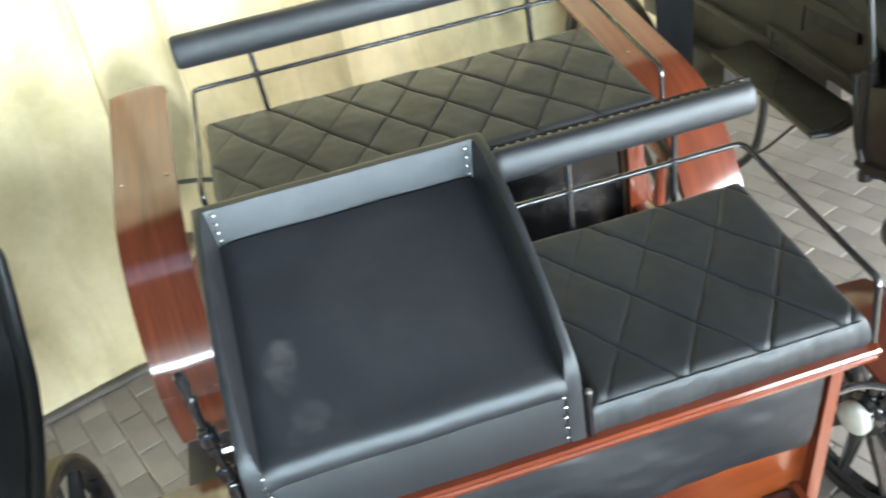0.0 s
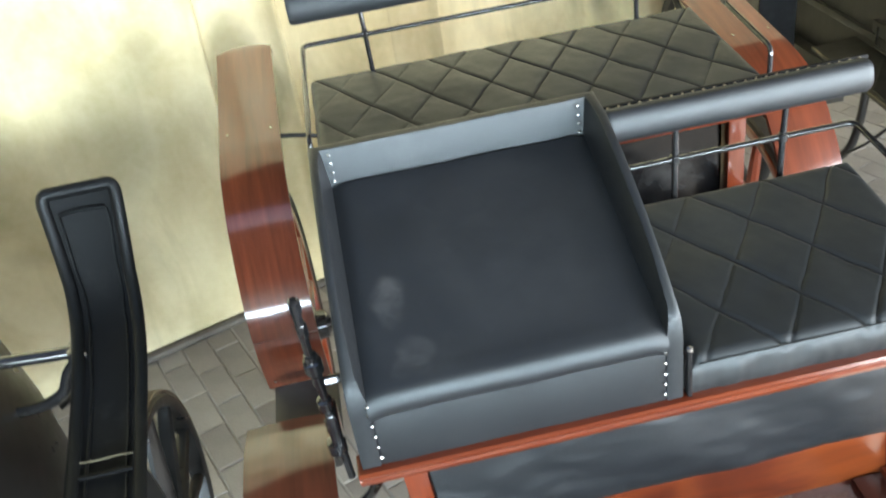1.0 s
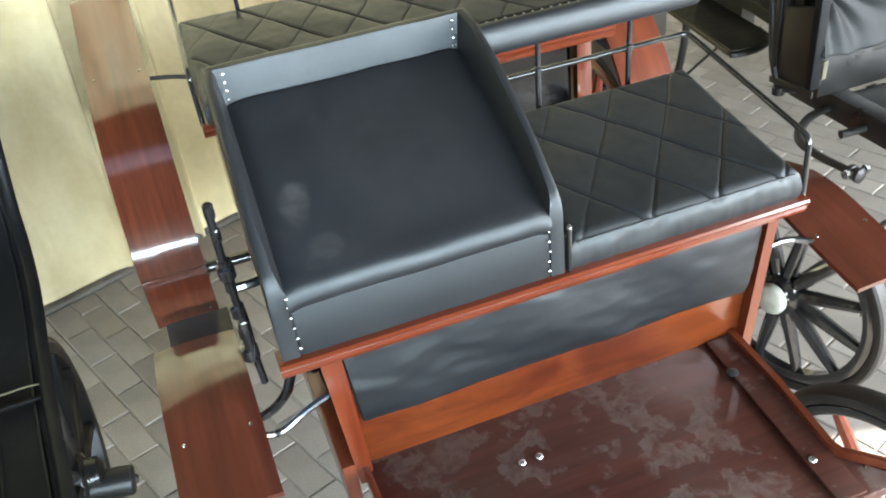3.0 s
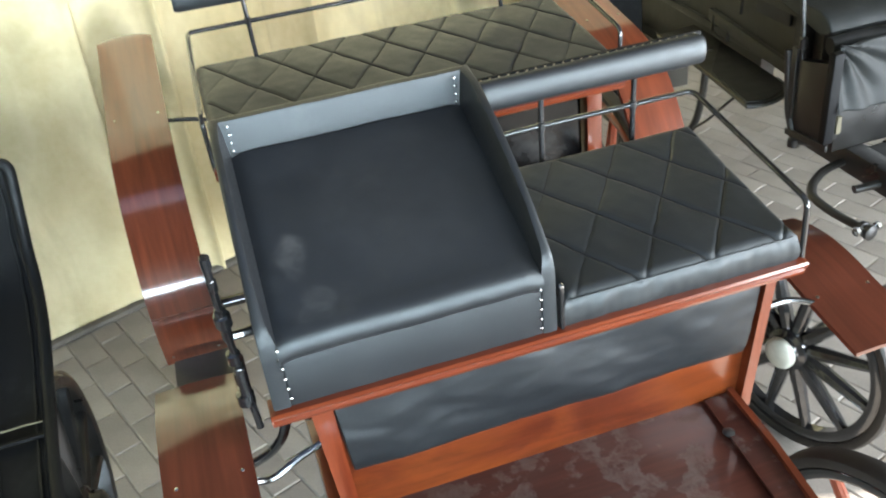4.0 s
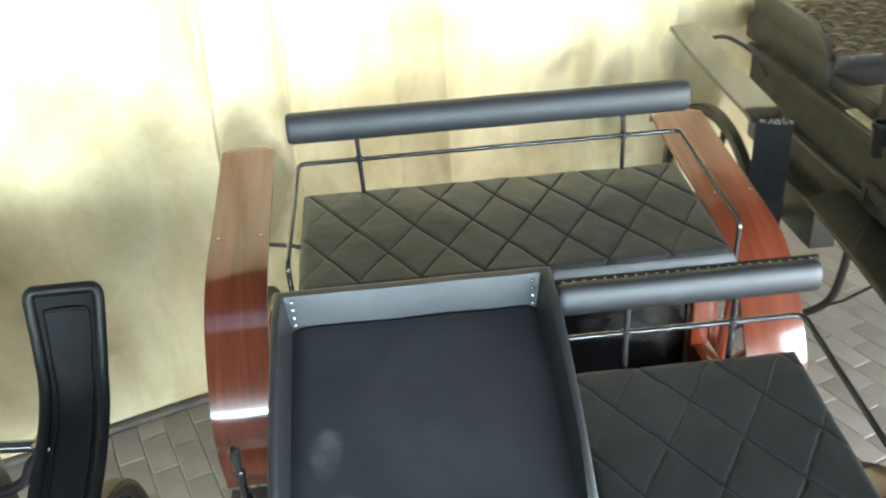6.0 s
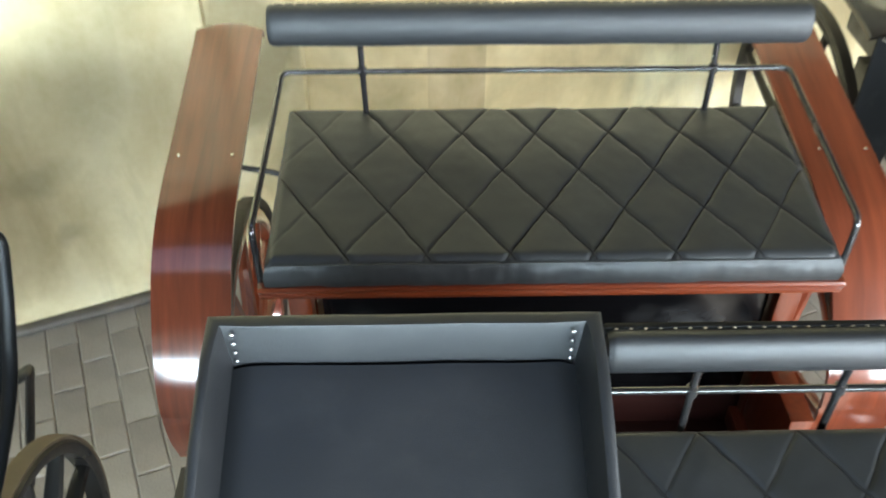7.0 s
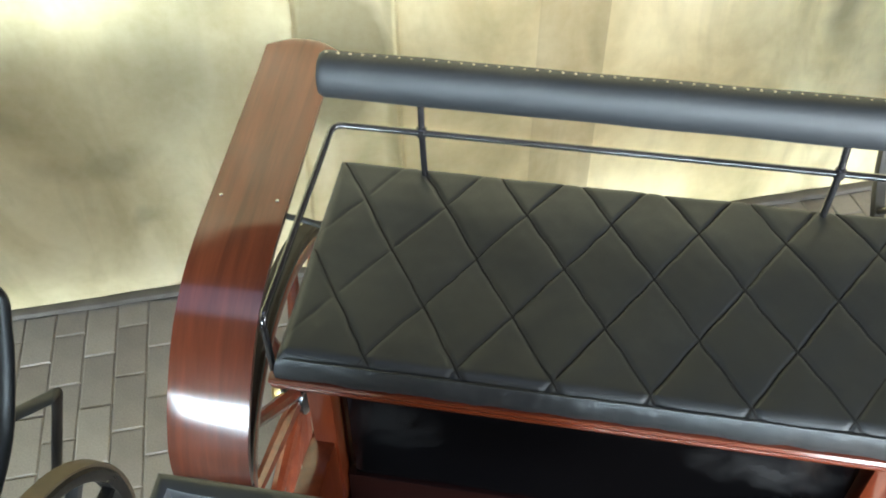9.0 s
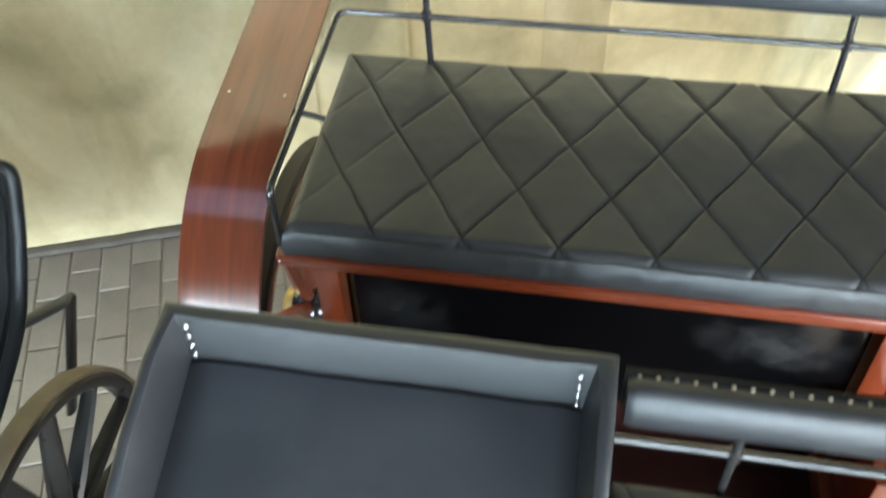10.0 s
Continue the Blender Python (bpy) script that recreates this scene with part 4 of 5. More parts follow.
part("rear_axle", tube([(-0.59, 1.18, 0.42), (0.78, 1.18, 0.42)], 0.018, 10), IRON, cart)
part("front_axle", tube([(0.1, -0.46, 0.336), (0.62, -0.376, 0.336)], 0.018, 10), IRON, cart)
part("front_bolster", box(0.05, 0.36, -0.47, -0.40, 0.33, 0.603, 0.006), IRON, cart)
part("side_sill", box(-0.38, -0.352, 0.0, 1.2, 0.56, 0.66, 0.004), WOOD_Y, cart)
part("side_sill", box(0.512, 0.54, 0.045, 1.2, 0.56, 0.66, 0.004), WOOD_Y, cart)

# brake spindle
br = part("brake_lever", tube(fillet([(-0.482, 0.10, 1.235), (-0.482, 0.124, 1.10), (-0.478, 0.15, 0.95), (-0.47, 0.15, 0.80)], 0.03), 0.0075, 10), IRON, cart, "black iron brake spindle with collars")
for z, r in ((1.222, 0.012), (1.17, 0.0115), (1.10, 0.014), (1.085, 0.02), (1.05, 0.013), (0.985, 0.017), (0.93, 0.014), (0.88, 0.022)):
    part("collar", lathe([(0.006, -0.016), (r * 0.8, -0.012), (r * 0.8, 0.012), (0.006, 0.016)], (-0.481, 0.151 - 0.178 * max(0.0, z - 0.95), z), (0, -0.17 if z > 0.95 else 0.0, 1), 12), IRON, br)
part("brake_bracket", tube(fillet([(-0.48, 0.15, 1.03), (-0.44, 0.15, 1.03), (-0.40, 0.18, 1.02)], 0.02), 0.009, 8), IRON, cart)
part("brake_plate", box(-0.488, -0.466, 0.135, 0.185, 0.872, 0.965, 0.009, 3), IRON, cart)
part("scroll_iron", tube(fillet([(-0.40, 0.14, 0.87), (-0.418, 0.15, 0.80), (-0.435, 0.15, 0.755), (-0.465, 0.15, 0.725), (-0.52, 0.15, 0.705)], 0.05), 0.014, 10, None, None, 0.7), IRON, cart)
part("spring_shackle", tube(fillet([(-0.40, 0.16, 0.835), (-0.375, 0.16, 0.78), (-0.36, 0.17, 0.80), (-0.352, 0.17, 0.86)], 0.02), 0.011, 8), IRON, cart)

# ---- black carriage by the wall ----
dark = thing("black_carriage", (-1.3, 0.3, 0.0), "gloss black carriage with a leather splash wing", "carriage")
path = spline([(-0.931, 0.735, 1.203), (-0.932, 0.685, 1.075), (-0.928, 0.615, 0.98), (-0.923, 0.50, 0.918), (-0.927, 0.36, 0.855), (-0.92, 0.16, 0.81), (-0.897, -0.08, 0.78)], 6)
head = [path[0].lerp(path[1], (k / 7) ** 1.7) for k in range(7)] + [path[1].lerp(path[2], k / 4) for k in range(4)] + path[2:]
run, halves = 0.0, []
for k, p in enumerate(head):
    run += (p - head[k - 1]).length if k else 0.0
    halves.append((0.086 - 0.014 * min(1.0, run / 0.2)) * (1.0 if run > 0.03 else 0.8 + 0.2 * (1 - (1 - run / 0.03) ** 2.4) ** (1 / 2.4)))
bm = sheet(head, (1, 0, 0), 0.012, -0.012)
for vtx in bm.verts:
    k = min(range(len(head)), key=lambda i: (head[i] - vtx.co).yz.length)
    vtx.co.x = head[k].x + (vtx.co.x - head[k].x) * halves[k]
wing = part("wing", bm, FLAP, dark, "black patent leather wing with a raised border")
rim = [p + Vector((-(w - 0.008), 0, 0.004)) for p, w in zip(head, halves)][::-1] + [p + Vector((w - 0.008, 0, 0.004)) for p, w in zip(head, halves)]
part("wing_edge", tube(rim, 0.014, 10, None, None, 0.75), WING, wing)
for sx in (-1, 1):
    part("wing_seam", tube([p + Vector(((0.05 - 0.012 * min(1.0, k / 10)) * sx + 0.004 * noise.noise(Vector((k * 0.3, sx, 0))), 0, 0.0)) for k, p in enumerate(path[2:])], 0.0035, 6), WING, wing)
part("wing_seam", tube([path[2] + Vector((k * 0.012, 0.0, 0.003 + 0.004 * math.cos(k / 2.6))) for k in range(-4, 5)], 0.004, 6), WING, wing)
part("wing_strap", tube([path[27] + Vector((k * 0.0135, 0.0, 0.004)) for k in range(-5, 6)], 0.007, 6, None, None, 0.6), FLAP, wing)
for k in (26,):
    part("strap_edge", tube([path[k] + Vector((i * 0.012, 0.0, 0.0045 + 0.001 * math.sin(i))) for i in range(-5, 6)], 0.002, 6), DUST, wing, "dusty strap edge")
part("wing_stay", tube([(-0.985, 0.55, 0.928), (-1.04, 0.55, 0.931), (-1.2, 0.56, 0.936)], 0.014, 10), IRON, dark)
part("wing_stay", tube(fillet([(-0.992, 0.545, 0.915), (-1.03, 0.55, 0.885), (-1.055, 0.55, 0.83), (-1.11, 0.56, 0.80), (-1.2, 0.57, 0.79)], 0.04), 0.013, 10), IRON, dark)
part("wing_plate", box(-1.012, -0.978, 0.525, 0.575, 0.918, 0.942, 0.006), IRON, dark)
part("wing_bolt", lathe([(0.005, 0), (0.009, 0.002), (0.009, 0.009), (0.005, 0.012)], (-0.978, 0.53, 0.925), (0, -0.3, 0.95), 10), STEEL, dark)
wheel((-0.956, 0.535, 0.355), (1, -0.02, -0.015), 0.355, 12, BODY_BLACK, TAN, BODY_BLACK, BODY_BLACK, dark, 0.05, 0.03, 0.02, flat=0.62)
part("axle_end", lathe([(0.036, 0.0), (0.04, 0.01), (0.036, 0.05), (0.038, 0.08), (0.037, 0.122), (0.03, 0.128), (0.014, 0.13), (0.008, 0.138)], (-0.956, 0.52, 0.335), (1, -0.08, -0.12), 18), DULL_IRON, dark)
part("step_bracket", tube(fillet([(-1.20, 0.82, 0.60), (-1.0, 0.885, 0.705), (-1.06, 0.80, 0.40)], 0.008), 0.021, 8, None, None, 0.4), DULL_IRON, dark)
bm = bmesh.new()
rings = []
for z, rx, ry in ((0.36, 0.38, 0.36), (0.45, 0.46, 0.42), (0.58, 0.475, 0.45), (0.72, 0.465, 0.46), (0.86, 0.44, 0.46), (0.98, 0.415, 0.45), (1.04, 0.40, 0.44), (1.06, 0.36, 0.40), (1.045, 0.3, 0.34)):
    ring = []
    for k in range(56):
        a = 2 * math.pi * k / 56
        bulge = 1 + 0.02 * noise.noise(Vector((math.cos(a) * 3, math.sin(a) * 3, z * 4)))
        ring.append(bm.verts.new((-1.62 + rx * bulge * math.copysign(abs(math.cos(a)) ** 0.75, math.cos(a)), 0.52 + 0.85 * ry * bulge * math.copysign(abs(math.sin(a)) ** 0.75, math.sin(a)), z)))
    rings.append(ring)
for a, b in zip(rings, rings[1:]):
    for k in range(56):
        bm.faces.new((a[k], a[(k + 1) % 56], b[(k + 1) % 56], b[k]))
bm.faces.new(rings[0][::-1])
bm.faces.new(rings[-1])
part("body", bm, BODY_BLACK, dark, "rounded gloss black carriage body")
part("axle", tube([(-1.9, 0.57, 0.36), (-0.96, 0.55, 0.36)], 0.02, 10), DULL_IRON, dark)

# ---- dusty dark carriage on the other side ----
old = thing("old_carriage", (1.8, 1.6, 0.0), "dusty black wooden carriage with a wicker seat", "carriage")
wicker_m, n_, l_, b_ = material("brown_wicker_weave", 0.75)
wv = n_.new("ShaderNodeTexVoronoi")
wv.inputs["Scale"].default_value = 1.0
l_.new(coords(n_, l_, (26, 60, 40)), wv.inputs["Vector"])
l_.new(ramp(n_, l_, wv.outputs["Distance"], [(0.1, (0.15, 0.125, 0.085)), (0.55, (0.085, 0.07, 0.045)), (0.9, (0.03, 0.025, 0.016))]), b_.inputs["Base Color"])
WICKER = wicker_m


def plank(x0, x1, y0, y1, z0, z1, name, mat=OLD_WOOD, shear=0.0, bevel=0.005, parent=old, label=""):
    bm = box(x0, x1, y0, y1, z0, z1, bevel)
    for vtx in bm.verts:
        vtx.co.z += shear * (vtx.co.y - (y0 + y1) / 2)
    return part(name, bm, mat, parent, label)


side = plank(1.42, 1.45, 0.98, 2.62, 0.79, 1.02, "side_panel", shear=0.02)
plank(1.395, 1.42, 0.98, 2.62, 0.99, 1.025, "side_moulding", shear=0.02, parent=side)
plank(1.40, 1.42, 0.98, 2.2, 0.79, 0.815, "side_moulding", shear=0.02, parent=side)
plank(1.452, 1.51, 1.32, 2.65, 0.60, 0.798, "frame_beam")
plank(1.40, 1.50, 1.86, 2.4, 0.44, 0.62, "rear_bolster")
plank(1.397, 1.4185, 0.98, 1.58, 0.792, 0.835, "side_rail", shear=0.1)
part("iron_loop", tube(fillet([(1.40, 1.548, 0.85), (1.398, 1.553, 0.785), (1.398, 1.50, 0.778), (1.398, 1.448, 0.782), (1.40, 1.452, 0.82)], 0.012), 0.0085, 8, None, None, 0.7), DULL_IRON, old)
# added strip: pale colour stands in for the bright view through the gap
plank(1.422, 1.50, 1.53, 1.80, 1.004, 1.022, "bright_gap_strip", PALE_GAP, shear=0.06, label="pale strip added for the bright gap beside the seat")
# seat with woven top
sb = plank(1.44, 2.35, 2.0, 2.75, 1.03, 1.135, "seat_box")
part("seat_weave", box(1.47, 2.35, 1.96, 2.75, 1.136, 1.16, 0.008), WICKER, sb, "brown woven wicker seat")
bm = extrude_x([(2.0, 1.13), (2.06, 1.195), (2.2, 1.235), (2.7, 1.26), (2.7, 1.13)], 1.442, 1.472, 0.006, 2)
part("arm_board", bm, OLD_WOOD, sb)
bm = bmesh.new()
for k in range(12):
    y = 1.98 + k * 0.062
    for i in range(14):
        x = 1.50 + i * 0.06
        if (i + k) % 2:
            tube([(x - 0.03, y, 1.16), (x - 0.015, y, 1.166), (x, y, 1.168), (x + 0.015, y, 1.166), (x + 0.03, y, 1.16)], 0.006, 5, bm)
        else:
            tube([(x, y - 0.031, 1.16), (x, y, 1.168), (x, y + 0.031, 1.16)], 0.006, 5, bm)
tagged(part("wicker_weave_rest", bm, WICKER, sb), kind="stuff")
plank(1.45, 2.35, 1.955, 1.975, 1.12, 1.168, "seat_lip", parent=sb)
# lined tray in front of it
tray = plank(1.42, 1.448, 0.98, 1.60, 1.02, 1.18, "tray_side", shear=0.05)
plank(1.449, 2.35, 1.56, 1.59, 1.03, 1.21, "tray_back", GREY_BLUE, parent=tray, label="grey-blue cloth lining")
plank(1.449, 2.35, 1.0, 1.56, 1.02, 1.04, "tray_floor", parent=tray)
part("arm_pad", tube([(1.475, 1.50, 1.20), (1.48, 1.35, 1.194), (1.485, 1.18, 1.185)], 0.021, 10), BODY_BLACK, tray)
part("end_lining", box(1.449, 1.475, 0.975, 1.0, 1.045, 1.15, 0.008, 3), GREY_BLUE, tray, "grey-blue cloth lining")
part("end_ring", tube(fillet([(1.44, 0.985, 1.135), (1.455, 0.962, 1.12), (1.46, 0.958, 1.05), (1.45, 0.975, 1.0)], 0.03), 0.009, 10), DULL_IRON, tray)
bm = extrude_x([(1.56, 1.045), (1.56, 1.085), (1.5, 1.092), (1.2, 1.09), (0.95, 1.082), (0.87, 1.077), (0.835, 1.068), (0.815, 1.052), (0.808, 1.035), (0.82, 1.018), (0.86, 1.01)], 1.30, 2.3, 0.008, 3)
bmesh.ops.subdivide_edges(bm, edges=[e for e in bm.edges if abs(e.verts[0].co.x - e.verts[1].co.x) > 0.3], cuts=40)
for vtx in bm.verts:
    if vtx.co.y < 0.95:
        vtx.co.z += 0.004 * noise.noise(Vector((vtx.co.x * 11, vtx.co.y * 9, 8)))
        vtx.co.y += 0.006 * noise.noise(Vector((vtx.co.x * 14, vtx.co.z * 20, 4)))
    if vtx.co.y > 0.965:
        vtx.co.x = max(vtx.co.x, 1.452)
part("seat_squab", bm, SLACK, old, "slack grey-black leather seat squab")
part("valance", tube([(1.29 + 0.09 * k, 0.795 + 0.004 * math.sin(k * 1.7), 1.0 + 0.004 * math.sin(k * 2.3)) for k in range(11)], 0.02, 12, None, None, 1.3), SLACK, old, "rolled leather valance")
# levers and irons
part("lever", tube(fillet([(1.268, 0.94, 1.333), (1.268, 0.905, 1.12), (1.27, 0.882, 0.99), (1.268, 0.872, 0.80)], 0.03), 0.0075, 8), DULL_IRON, old)
for y, z in ((0.938, 1.325), (0.92, 1.22), (0.882, 0.985)):
    part("lever_collar", lathe([(0.007, -0.02), (0.0125, -0.014), (0.0125, 0.014), (0.007, 0.02)], (1.27, y, z), (0, 0, 1), 10), DULL_IRON, old)
part("socket", lathe([(0.018, 0.0), (0.024, 0.01), (0.026, 0.09), (0.031, 0.1), (0.031, 0.118), (0.024, 0.118), (0.022, 0.09)], (1.395, 1.525, 0.97), (0, 0, 1), 18), DULL_IRON, old, "black iron whip socket")
part("socket_arm", tube([(1.425, 1.525, 1.015), (1.395, 1.525, 1.015)], 0.012, 8), DULL_IRON, old)
part("rod", tube([(1.405, 1.372, 1.1), (1.40, 1.38, 1.0), (1.40, 1.39, 0.9)], 0.0065, 8), DULL_IRON, old)
plank(1.404, 1.4185, 1.13, 1.31, 0.93, 1.035, "dark_plate", BLACK_MAT)
plank(1.385, 1.42, 1.02, 1.075, 0.80, 1.06, "corner_iron", DULL_IRON)
# dashboard side, hanging slack leather, foot iron
fp = plank(1.262, 1.292, 0.715, 0.885, 0.72, 0.955, "dash_side", BODY_BLACK, shear=-0.25)
plank(1.212, 1.243, 0.672, 0.70, 0.76, 1.03, "dash_edge", FLAP, parent=fp)
plank(1.25, 1.266, 0.674, 0.682, 0.785, 0.84, "worn_end", DUST, bevel=0.003, parent=fp)
plank(1.255, 1.275, 0.885, 0.91, 0.74, 0.97, "dash_edge", DULL_IRON, parent=fp)
plank(1.252, 1.262, 0.71, 0.90, 0.70, 0.722, "dash_foot", DULL_IRON, shear=-0.1, parent=fp)
bm = bmesh.new()
rr = []


def crease(x, z):
    """Folds that fan out from the apron's upper corner."""
    dx, dz = x - 1.235, 1.05 - z
    return 0.009 * math.sin(math.atan2(dz, dx) * 15 + 1.5 * noise.noise(Vector((x * 5, z * 5, 1)))) * math.exp(-dx / 0.22)


for i in range(181):
    x = 1.246 + 0.95 * i / 180
    rr.append([bm.verts.new((x + 0.01 * math.sin(j * 0.15), 0.70 - 0.02 * (j / 28) ** 1.5 + crease(x, 1.04 - 0.185 * j / 28) + 0.018 * noise.noise(Vector((x * 6 - j * 0.08, j * 0.05, 0))), 1.04 - 0.185 * j / 28 - 0.02 * noise.noise(Vector((x * 4, 0, 3))) * j / 28)) for j in range(29)])
for a, b in zip(rr, rr[1:]):
    for j in range(28):
        bm.faces.new((a[j], b[j], b[j + 1], a[j + 1]))
apron = part("apron", bm, SLACK, old, "slack grey-black leather apron")
solid = apron.modifiers.new("thickness", "SOLIDIFY")
solid.thickness = 0.004
plank(1.285, 2.2, 0.72, 0.75, 0.70, 0.86, "dash_board", BODY_BLACK)
plank(1.36, 2.2, 0.22, 0.715, 0.665, 0.692, "foot_floor", BODY_BLACK)
plank(1.335, 1.40, 0.2, 0.9, 0.625, 0.70, "frame_sill", BODY_BLACK)
part("foot_iron", tube(fillet([(1.262, 0.935, 0.95), (1.262, 0.905, 0.76), (1.262, 0.862, 0.68), (1.30, 0.80, 0.69)], 0.025), 0.011, 8), DULL_IRON, old)
part("foot_knob", lathe([(0.005, -0.02), (0.019, -0.012), (0.019, 0.012), (0.005, 0.02)], (1.262, 0.862, 0.675), (0, 0, 1), 12), DULL_IRON, old)


def board(outline, z, thick, lift, name, mat, parent, label=""):
    """A flat board cut to an outline of straight and rounded edges, tilted along y."""
    bm = bmesh.new()
    rows_ = [[bm.verts.new((x, y, z + dz + lift * (1.723 - y))) for x, y in outline] for dz in (0.0, -thick)]
    bm.faces.new(rows_[0])
    bm.faces.new(rows_[1][::-1])
    k = len(outline)
    for i in range(k):
        bm.faces.new((rows_[0][i], rows_[0][(i + 1) % k], rows_[1][(i + 1) % k], rows_[1][i]))
    bmesh.ops.bevel(bm, geom=[e for e in bm.edges if abs(e.verts[0].co.z - e.verts[1].co.z) < thick * 0.6], offset=0.002, segments=1, affect="EDGES")
    return part(name, bm, mat, parent, label, False)


nose = [(p.x, p.y) for p in spline([(1.394, 1.15, 0), (1.374, 1.07, 0), (1.32, 1.025, 0), (1.25, 1.008, 0), (1.193, 1.022, 0)], 4)]
step = board([(1.438, 1.734), (1.41, 1.35)] + nose + [(1.214, 1.18), (1.243, 1.45), (1.267, 1.712)], 0.751, 0.014, 0.004, "step_wing", OLD_WOOD, old, "dusty black step wing with a rounded nose")
board([(1.401, 1.505), (1.397, 1.30)] + [(x + (0.007 if x < 1.28 else -0.007), y + 0.008) for x, y in nose] + [(1.222, 1.18), (1.238, 1.297)], 0.757, 0.005, 0.004, "tread", TREAD, step, "black rubber tread")
part("step_bolt", lathe([(0.006, 0.0), (0.009, 0.002), (0.008, 0.006), (0.003, 0.008)], (1.335, 1.455, 0.757), (0, 0, 1), 12), DULL_IRON, step)
part("worn_edge", tube([(1.268, 1.71, 0.751), (1.2435, 1.45, 0.752), (1.2145, 1.18, 0.7525), (1.195, 1.03, 0.753)], 0.005, 6), DUST, step, "paint worn off the edge")
part("wing_edge", tube([(x, y - 0.003, 0.748) for x, y in nose], 0.0085, 8), DULL_IRON, step)
part("step_iron", tube(fillet([(1.30, 1.42, 0.74), (1.29, 1.42, 0.60), (1.275, 1.44, 0.47), (1.22, 1.52, 0.38), (1.16, 1.58, 0.35)], 0.08), 0.014, 8), DULL_IRON, old)
part("step_iron", tube([(1.28, 1.16, 0.735), (1.25, 1.32, 0.56), (1.2, 1.5, 0.40)], 0.005, 6), DULL_IRON, old)
part("spring_iron", tube(fillet([(1.36, 0.728, 0.655), (1.256, 0.712, 0.65), (1.176, 0.655, 0.65), (1.137, 0.6, 0.65), (1.133, 0.512, 0.65), (1.15, 0.405, 0.65)], 0.06), 0.014, 10, None, None, 0.7), DULL_IRON, old)
part("iron_clamp", lathe([(0.014, -0.022), (0.021, -0.018), (0.021, -0.006), (0.017, -0.003), (0.017, 0.004), (0.022, 0.008), (0.022, 0.018), (0.012, 0.024)], (1.152, 0.395, 0.65), (0.15, -1, 0), 16), DULL_IRON, old)
part("clamp_bolt", tube([(1.118, 0.392, 0.655), (1.192, 0.398, 0.655)], 0.007, 8), STEEL, old)
for x in (1.122, 1.186):
    part("clamp_nut", lathe([(0.006, -0.007), (0.0125, -0.006), (0.0125, 0.006), (0.006, 0.007)], (x, 0.395, 0.655), (1, 0.08, 0), 6), STEEL, old)
part("spring_bolt", tube([(1.34, 0.571, 0.655), (1.29, 0.577, 0.652), (1.262, 0.581, 0.65)], 0.0125, 10), DULL_IRON, old)
# rear wing dropping in front of its wheel
rw = spline([(0.985, 2.25, 1.24), (1.02, 2.05, 1.175), (1.06, 1.86, 1.115), (1.085, 1.74, 1.08), (1.092, 1.695, 1.06)], 5)
rwing = part("rear_wing", sheet(rw, (0.062, 0.012, 0), 0.012, 0.003), GLOSS_OLD, old, "glossy black rear wing, scratched and dusty")
# hanging leather flap with a torn upper edge
fray = random.Random(9)
bm = bmesh.new()
front_row, back_row = [], []
for k in range(23):
    f = k / 22
    x, y = 1.036 + 0.112 * f, 1.650 - 0.034 * f
    top_z = 1.082 + 0.008 * math.sin(k * 1.9) + fray.uniform(-0.007, 0.007)
    sway = 0.006 * math.sin(f * 7)
    front_row.append([bm.verts.new((x, y + sway * (1 - j / 6), 0.42 + (top_z - 0.42) * j / 6)) for j in range(7)])
    back_row.append([bm.verts.new((x, y + 0.007 + sway * (1 - j / 6), 0.42 + (top_z - 0.42) * j / 6)) for j in range(7)])
for rows_, flip in ((front_row, 1), (back_row, -1)):
    for a, b in zip(rows_, rows_[1:]):
        for j in range(6):
            bm.faces.new((a[j], b[j], b[j + 1], a[j + 1])[::flip])
for a, b, c, d in zip(front_row, front_row[1:], back_row, back_row[1:]):
    bm.faces.new((a[6], b[6], d[6], c[6]))
    bm.faces.new((a[0], c[0], d[0], b[0]))
for k in (0, 22):
    for j in range(6):
        bm.faces.new((front_row[k][j], front_row[k][j + 1], back_row[k][j + 1], back_row[k][j]))
part("wing_flap", bm, FLAP, rwing, "black leather flap with a torn upper edge")
bm = bmesh.new()
for k in range(30):
    f = fray.random()
    x, y, z = 1.036 + 0.112 * f, 1.650 - 0.034 * f, 1.074 + fray.uniform(-0.006, 0.008)
    tube([(x, y - 0.002, z), (x + fray.uniform(-0.004, 0.004), y - 0.006, z + fray.uniform(0.004, 0.014))], 0.0016, 4, bm, 0.0006)
tagged(part("frayed_fibre", bm, FIBRE, rwing), kind="stuff")
part("worn_edge", tube([p + Vector((-0.061, -0.012, 0.004)) for p in rw], 0.003, 6), DUST, rwing, "paint worn off the edge")
wheel((1.09, 2.13, 0.47), (1, 0.06, 0), 0.47, 12, OLD_WOOD, DULL_IRON, OLD_WOOD, OLD_WOOD, old, 0.04, 0.03, 0.014)
plank(1.12, 1.5, 2.11, 2.15, 0.45, 0.49, "axle", DULL_IRON)
part("wing_iron", tube(fillet([(1.07, 2.2, 1.2), (1.15, 2.25, 1.19), (1.25, 2.2, 1.13), (1.31, 2.2, 1.03)], 0.05), 0.008, 8), DULL_IRON, old)
wheel((0.97, 0.397, 0.318), (0.968, 0.25, 0), 0.318, 12, IRON, DARK_TYRE, IRON, IRON, old, rim_w=0.036, rim_h=0.034, spoke_r=0.0165, cap=(-1, PALE), tyre_h=0.028)
part("front_axle", tube([(0.97, 0.397, 0.318), (1.5, 0.535, 0.318)], 0.016, 10), DULL_IRON, old)
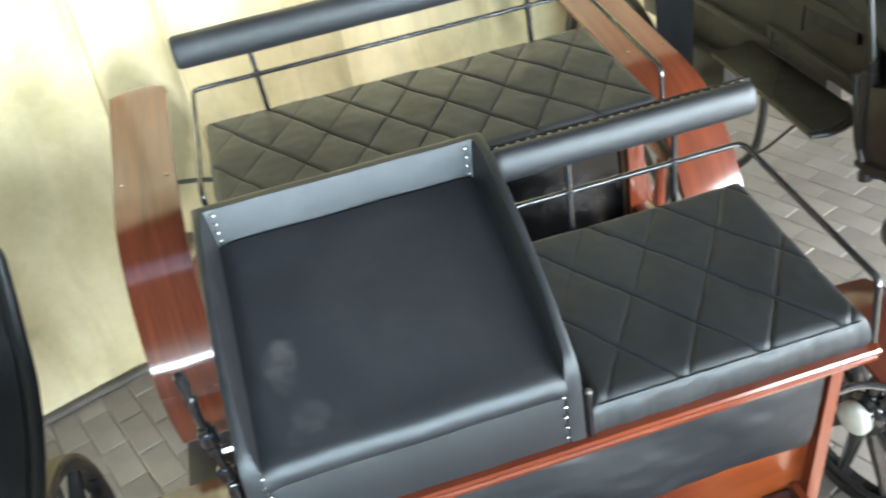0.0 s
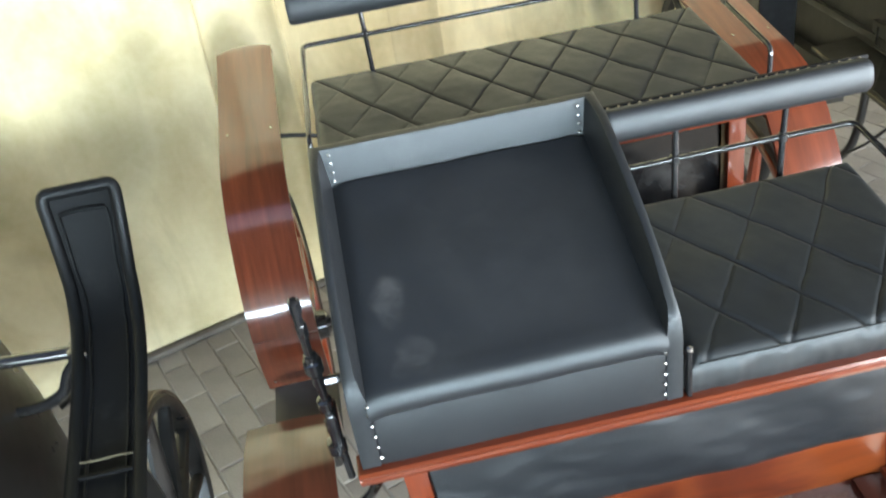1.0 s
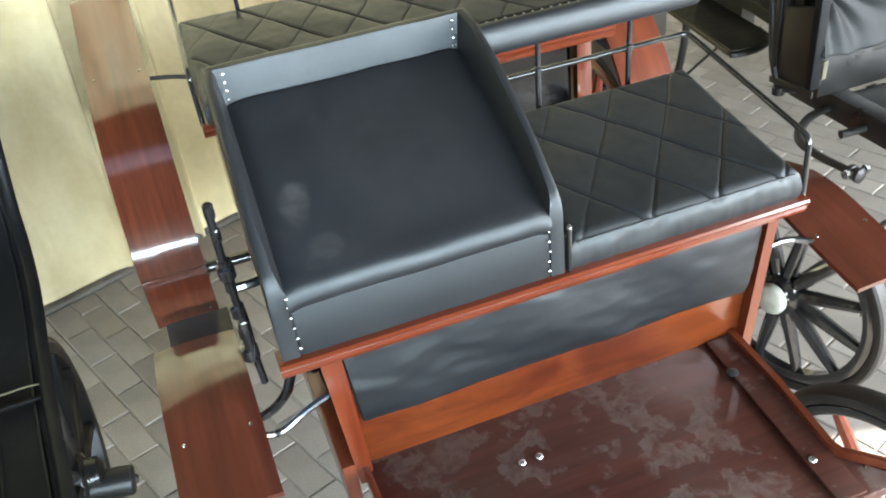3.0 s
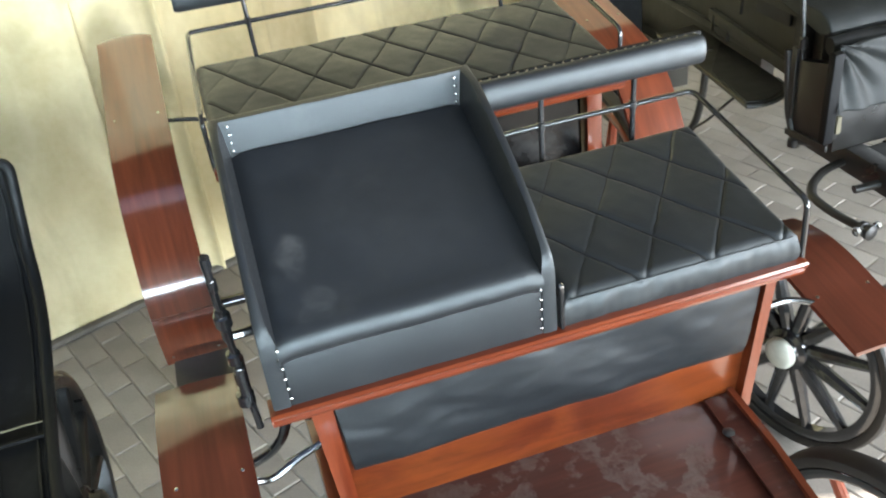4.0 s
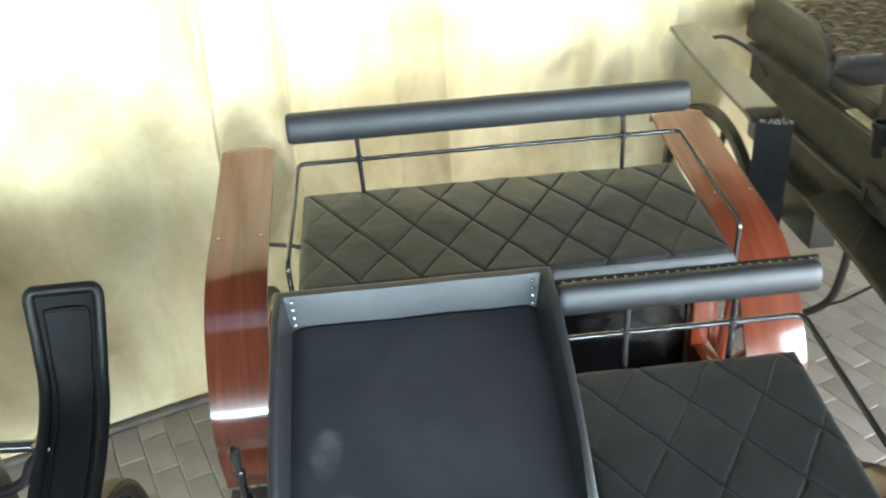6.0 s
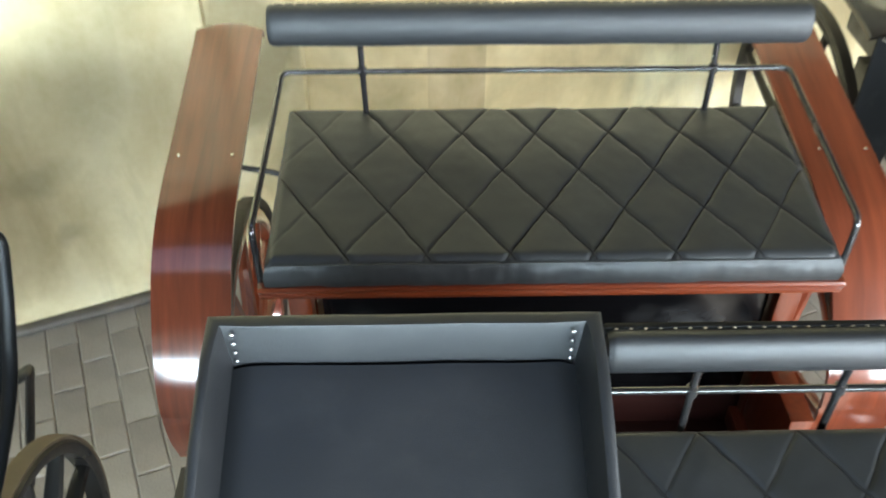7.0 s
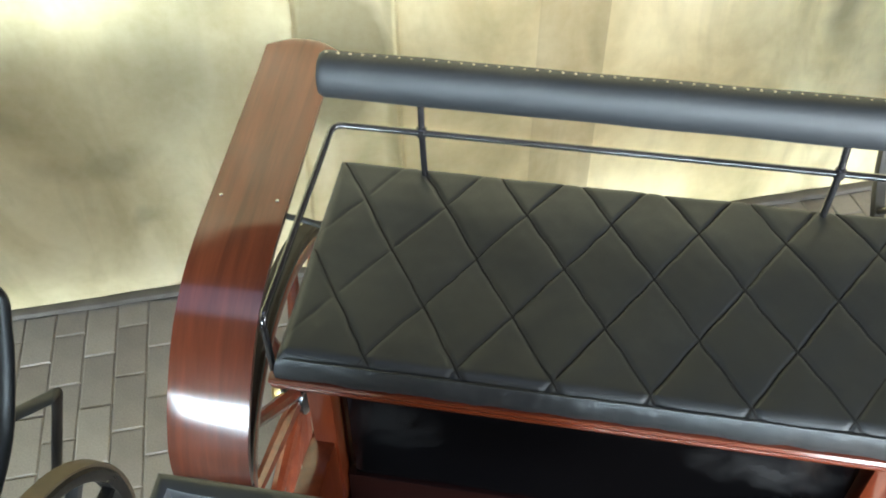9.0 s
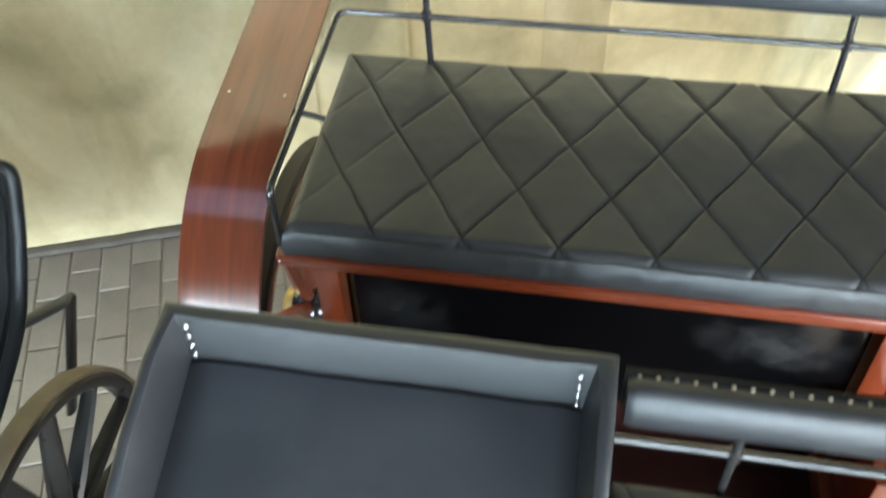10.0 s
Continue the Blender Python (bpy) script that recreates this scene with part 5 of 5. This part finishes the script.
part("axle_prop", tube([(1.5, 0.535, 0.318), (1.52, 0.62, 0.5), (1.5, 0.74, 0.68)], 0.014, 8), DULL_IRON, old)
plank(1.455, 2.35, 0.72, 2.6, 0.80, 0.83, "floor_board")
plank(1.46, 1.5, 1.62, 2.0, 1.02, 1.09, "seat_riser")

# ---- pavers, last ----
PW, PL = 0.0985, 0.2045
A0, B0 = -0.604, 1.900


def paver_bm(w, l, bm, at, turn, tilt):
    g, t = 0.0011, 0.0048
    m = Matrix.Translation(at) @ Matrix.Rotation(turn, 4, "Z") @ tilt
    pts = []
    for z, k in ((-0.03, 0.0), (-0.0036, 0.0), (0.0, t)):
        pts.append([bm.verts.new(m @ Vector((sx * (w / 2 - g - k), sy * (l / 2 - g - k), z))) for sx, sy in ((-1, -1), (1, -1), (1, 1), (-1, 1))])
    for a, b in zip(pts, pts[1:]):
        for k in range(4):
            bm.faces.new((a[k], a[(k + 1) % 4], b[(k + 1) % 4], b[k]))
    bm.faces.new(pts[-1])


rng = random.Random(5)
_p = bmesh.new()
paver_bm(PW, PL, _p, Vector((0, 0, 0)), 0, Matrix.Identity(4))
bmesh.ops.recalc_face_normals(_p, faces=_p.faces)
PAVER_ME = bpy.data.meshes.new("paver")
_p.to_mesh(PAVER_ME)
_p.free()
PAVER_ME.materials.append(PAVER)
rest = bmesh.new()
count = 0
for ia in range(-26, 42):
    for ib in range(0, 34):
        a = A0 + PW * (ia + 0.5)
        b = B0 + PL * (1.5 - ib) + (PL / 2 if ia % 2 else 0.0)
        if b - PL / 2 > WC - 0.06:
            continue
        cutoff = min(PL, WC - 0.004 - (b - PL / 2))
        p = WD * a + WN * b
        p.z = rng.gauss(0, 0.0009)
        tilt = Euler((rng.gauss(0, 0.006), rng.gauss(0, 0.008), rng.gauss(0, 0.006))).to_matrix().to_4x4()
        near = (-2.0 < p.x < -0.3 and 0.35 < p.y < 2.3) or (0.75 < p.x < 2.0 and 0.6 < p.y < 1.9)
        if cutoff < PL - 0.01:
            p = WD * a + WN * (b - PL / 2 + cutoff / 2)
            paver_bm(PW, cutoff, rest, p, WALL_TURN, tilt)
        elif near and count < 300:
            count += 1
            ob = new("paver", PAVER_ME)
            ob.matrix_basis = Matrix.Translation(p) @ Matrix.Rotation(WALL_TURN, 4, "Z") @ tilt
            adopt(ob, ground)
        else:
            paver_bm(PW, PL, rest, p, WALL_TURN, tilt)
ob = part("far_pavers", rest, PAVER, ground, "", False)
tagged(ob, kind="stuff")
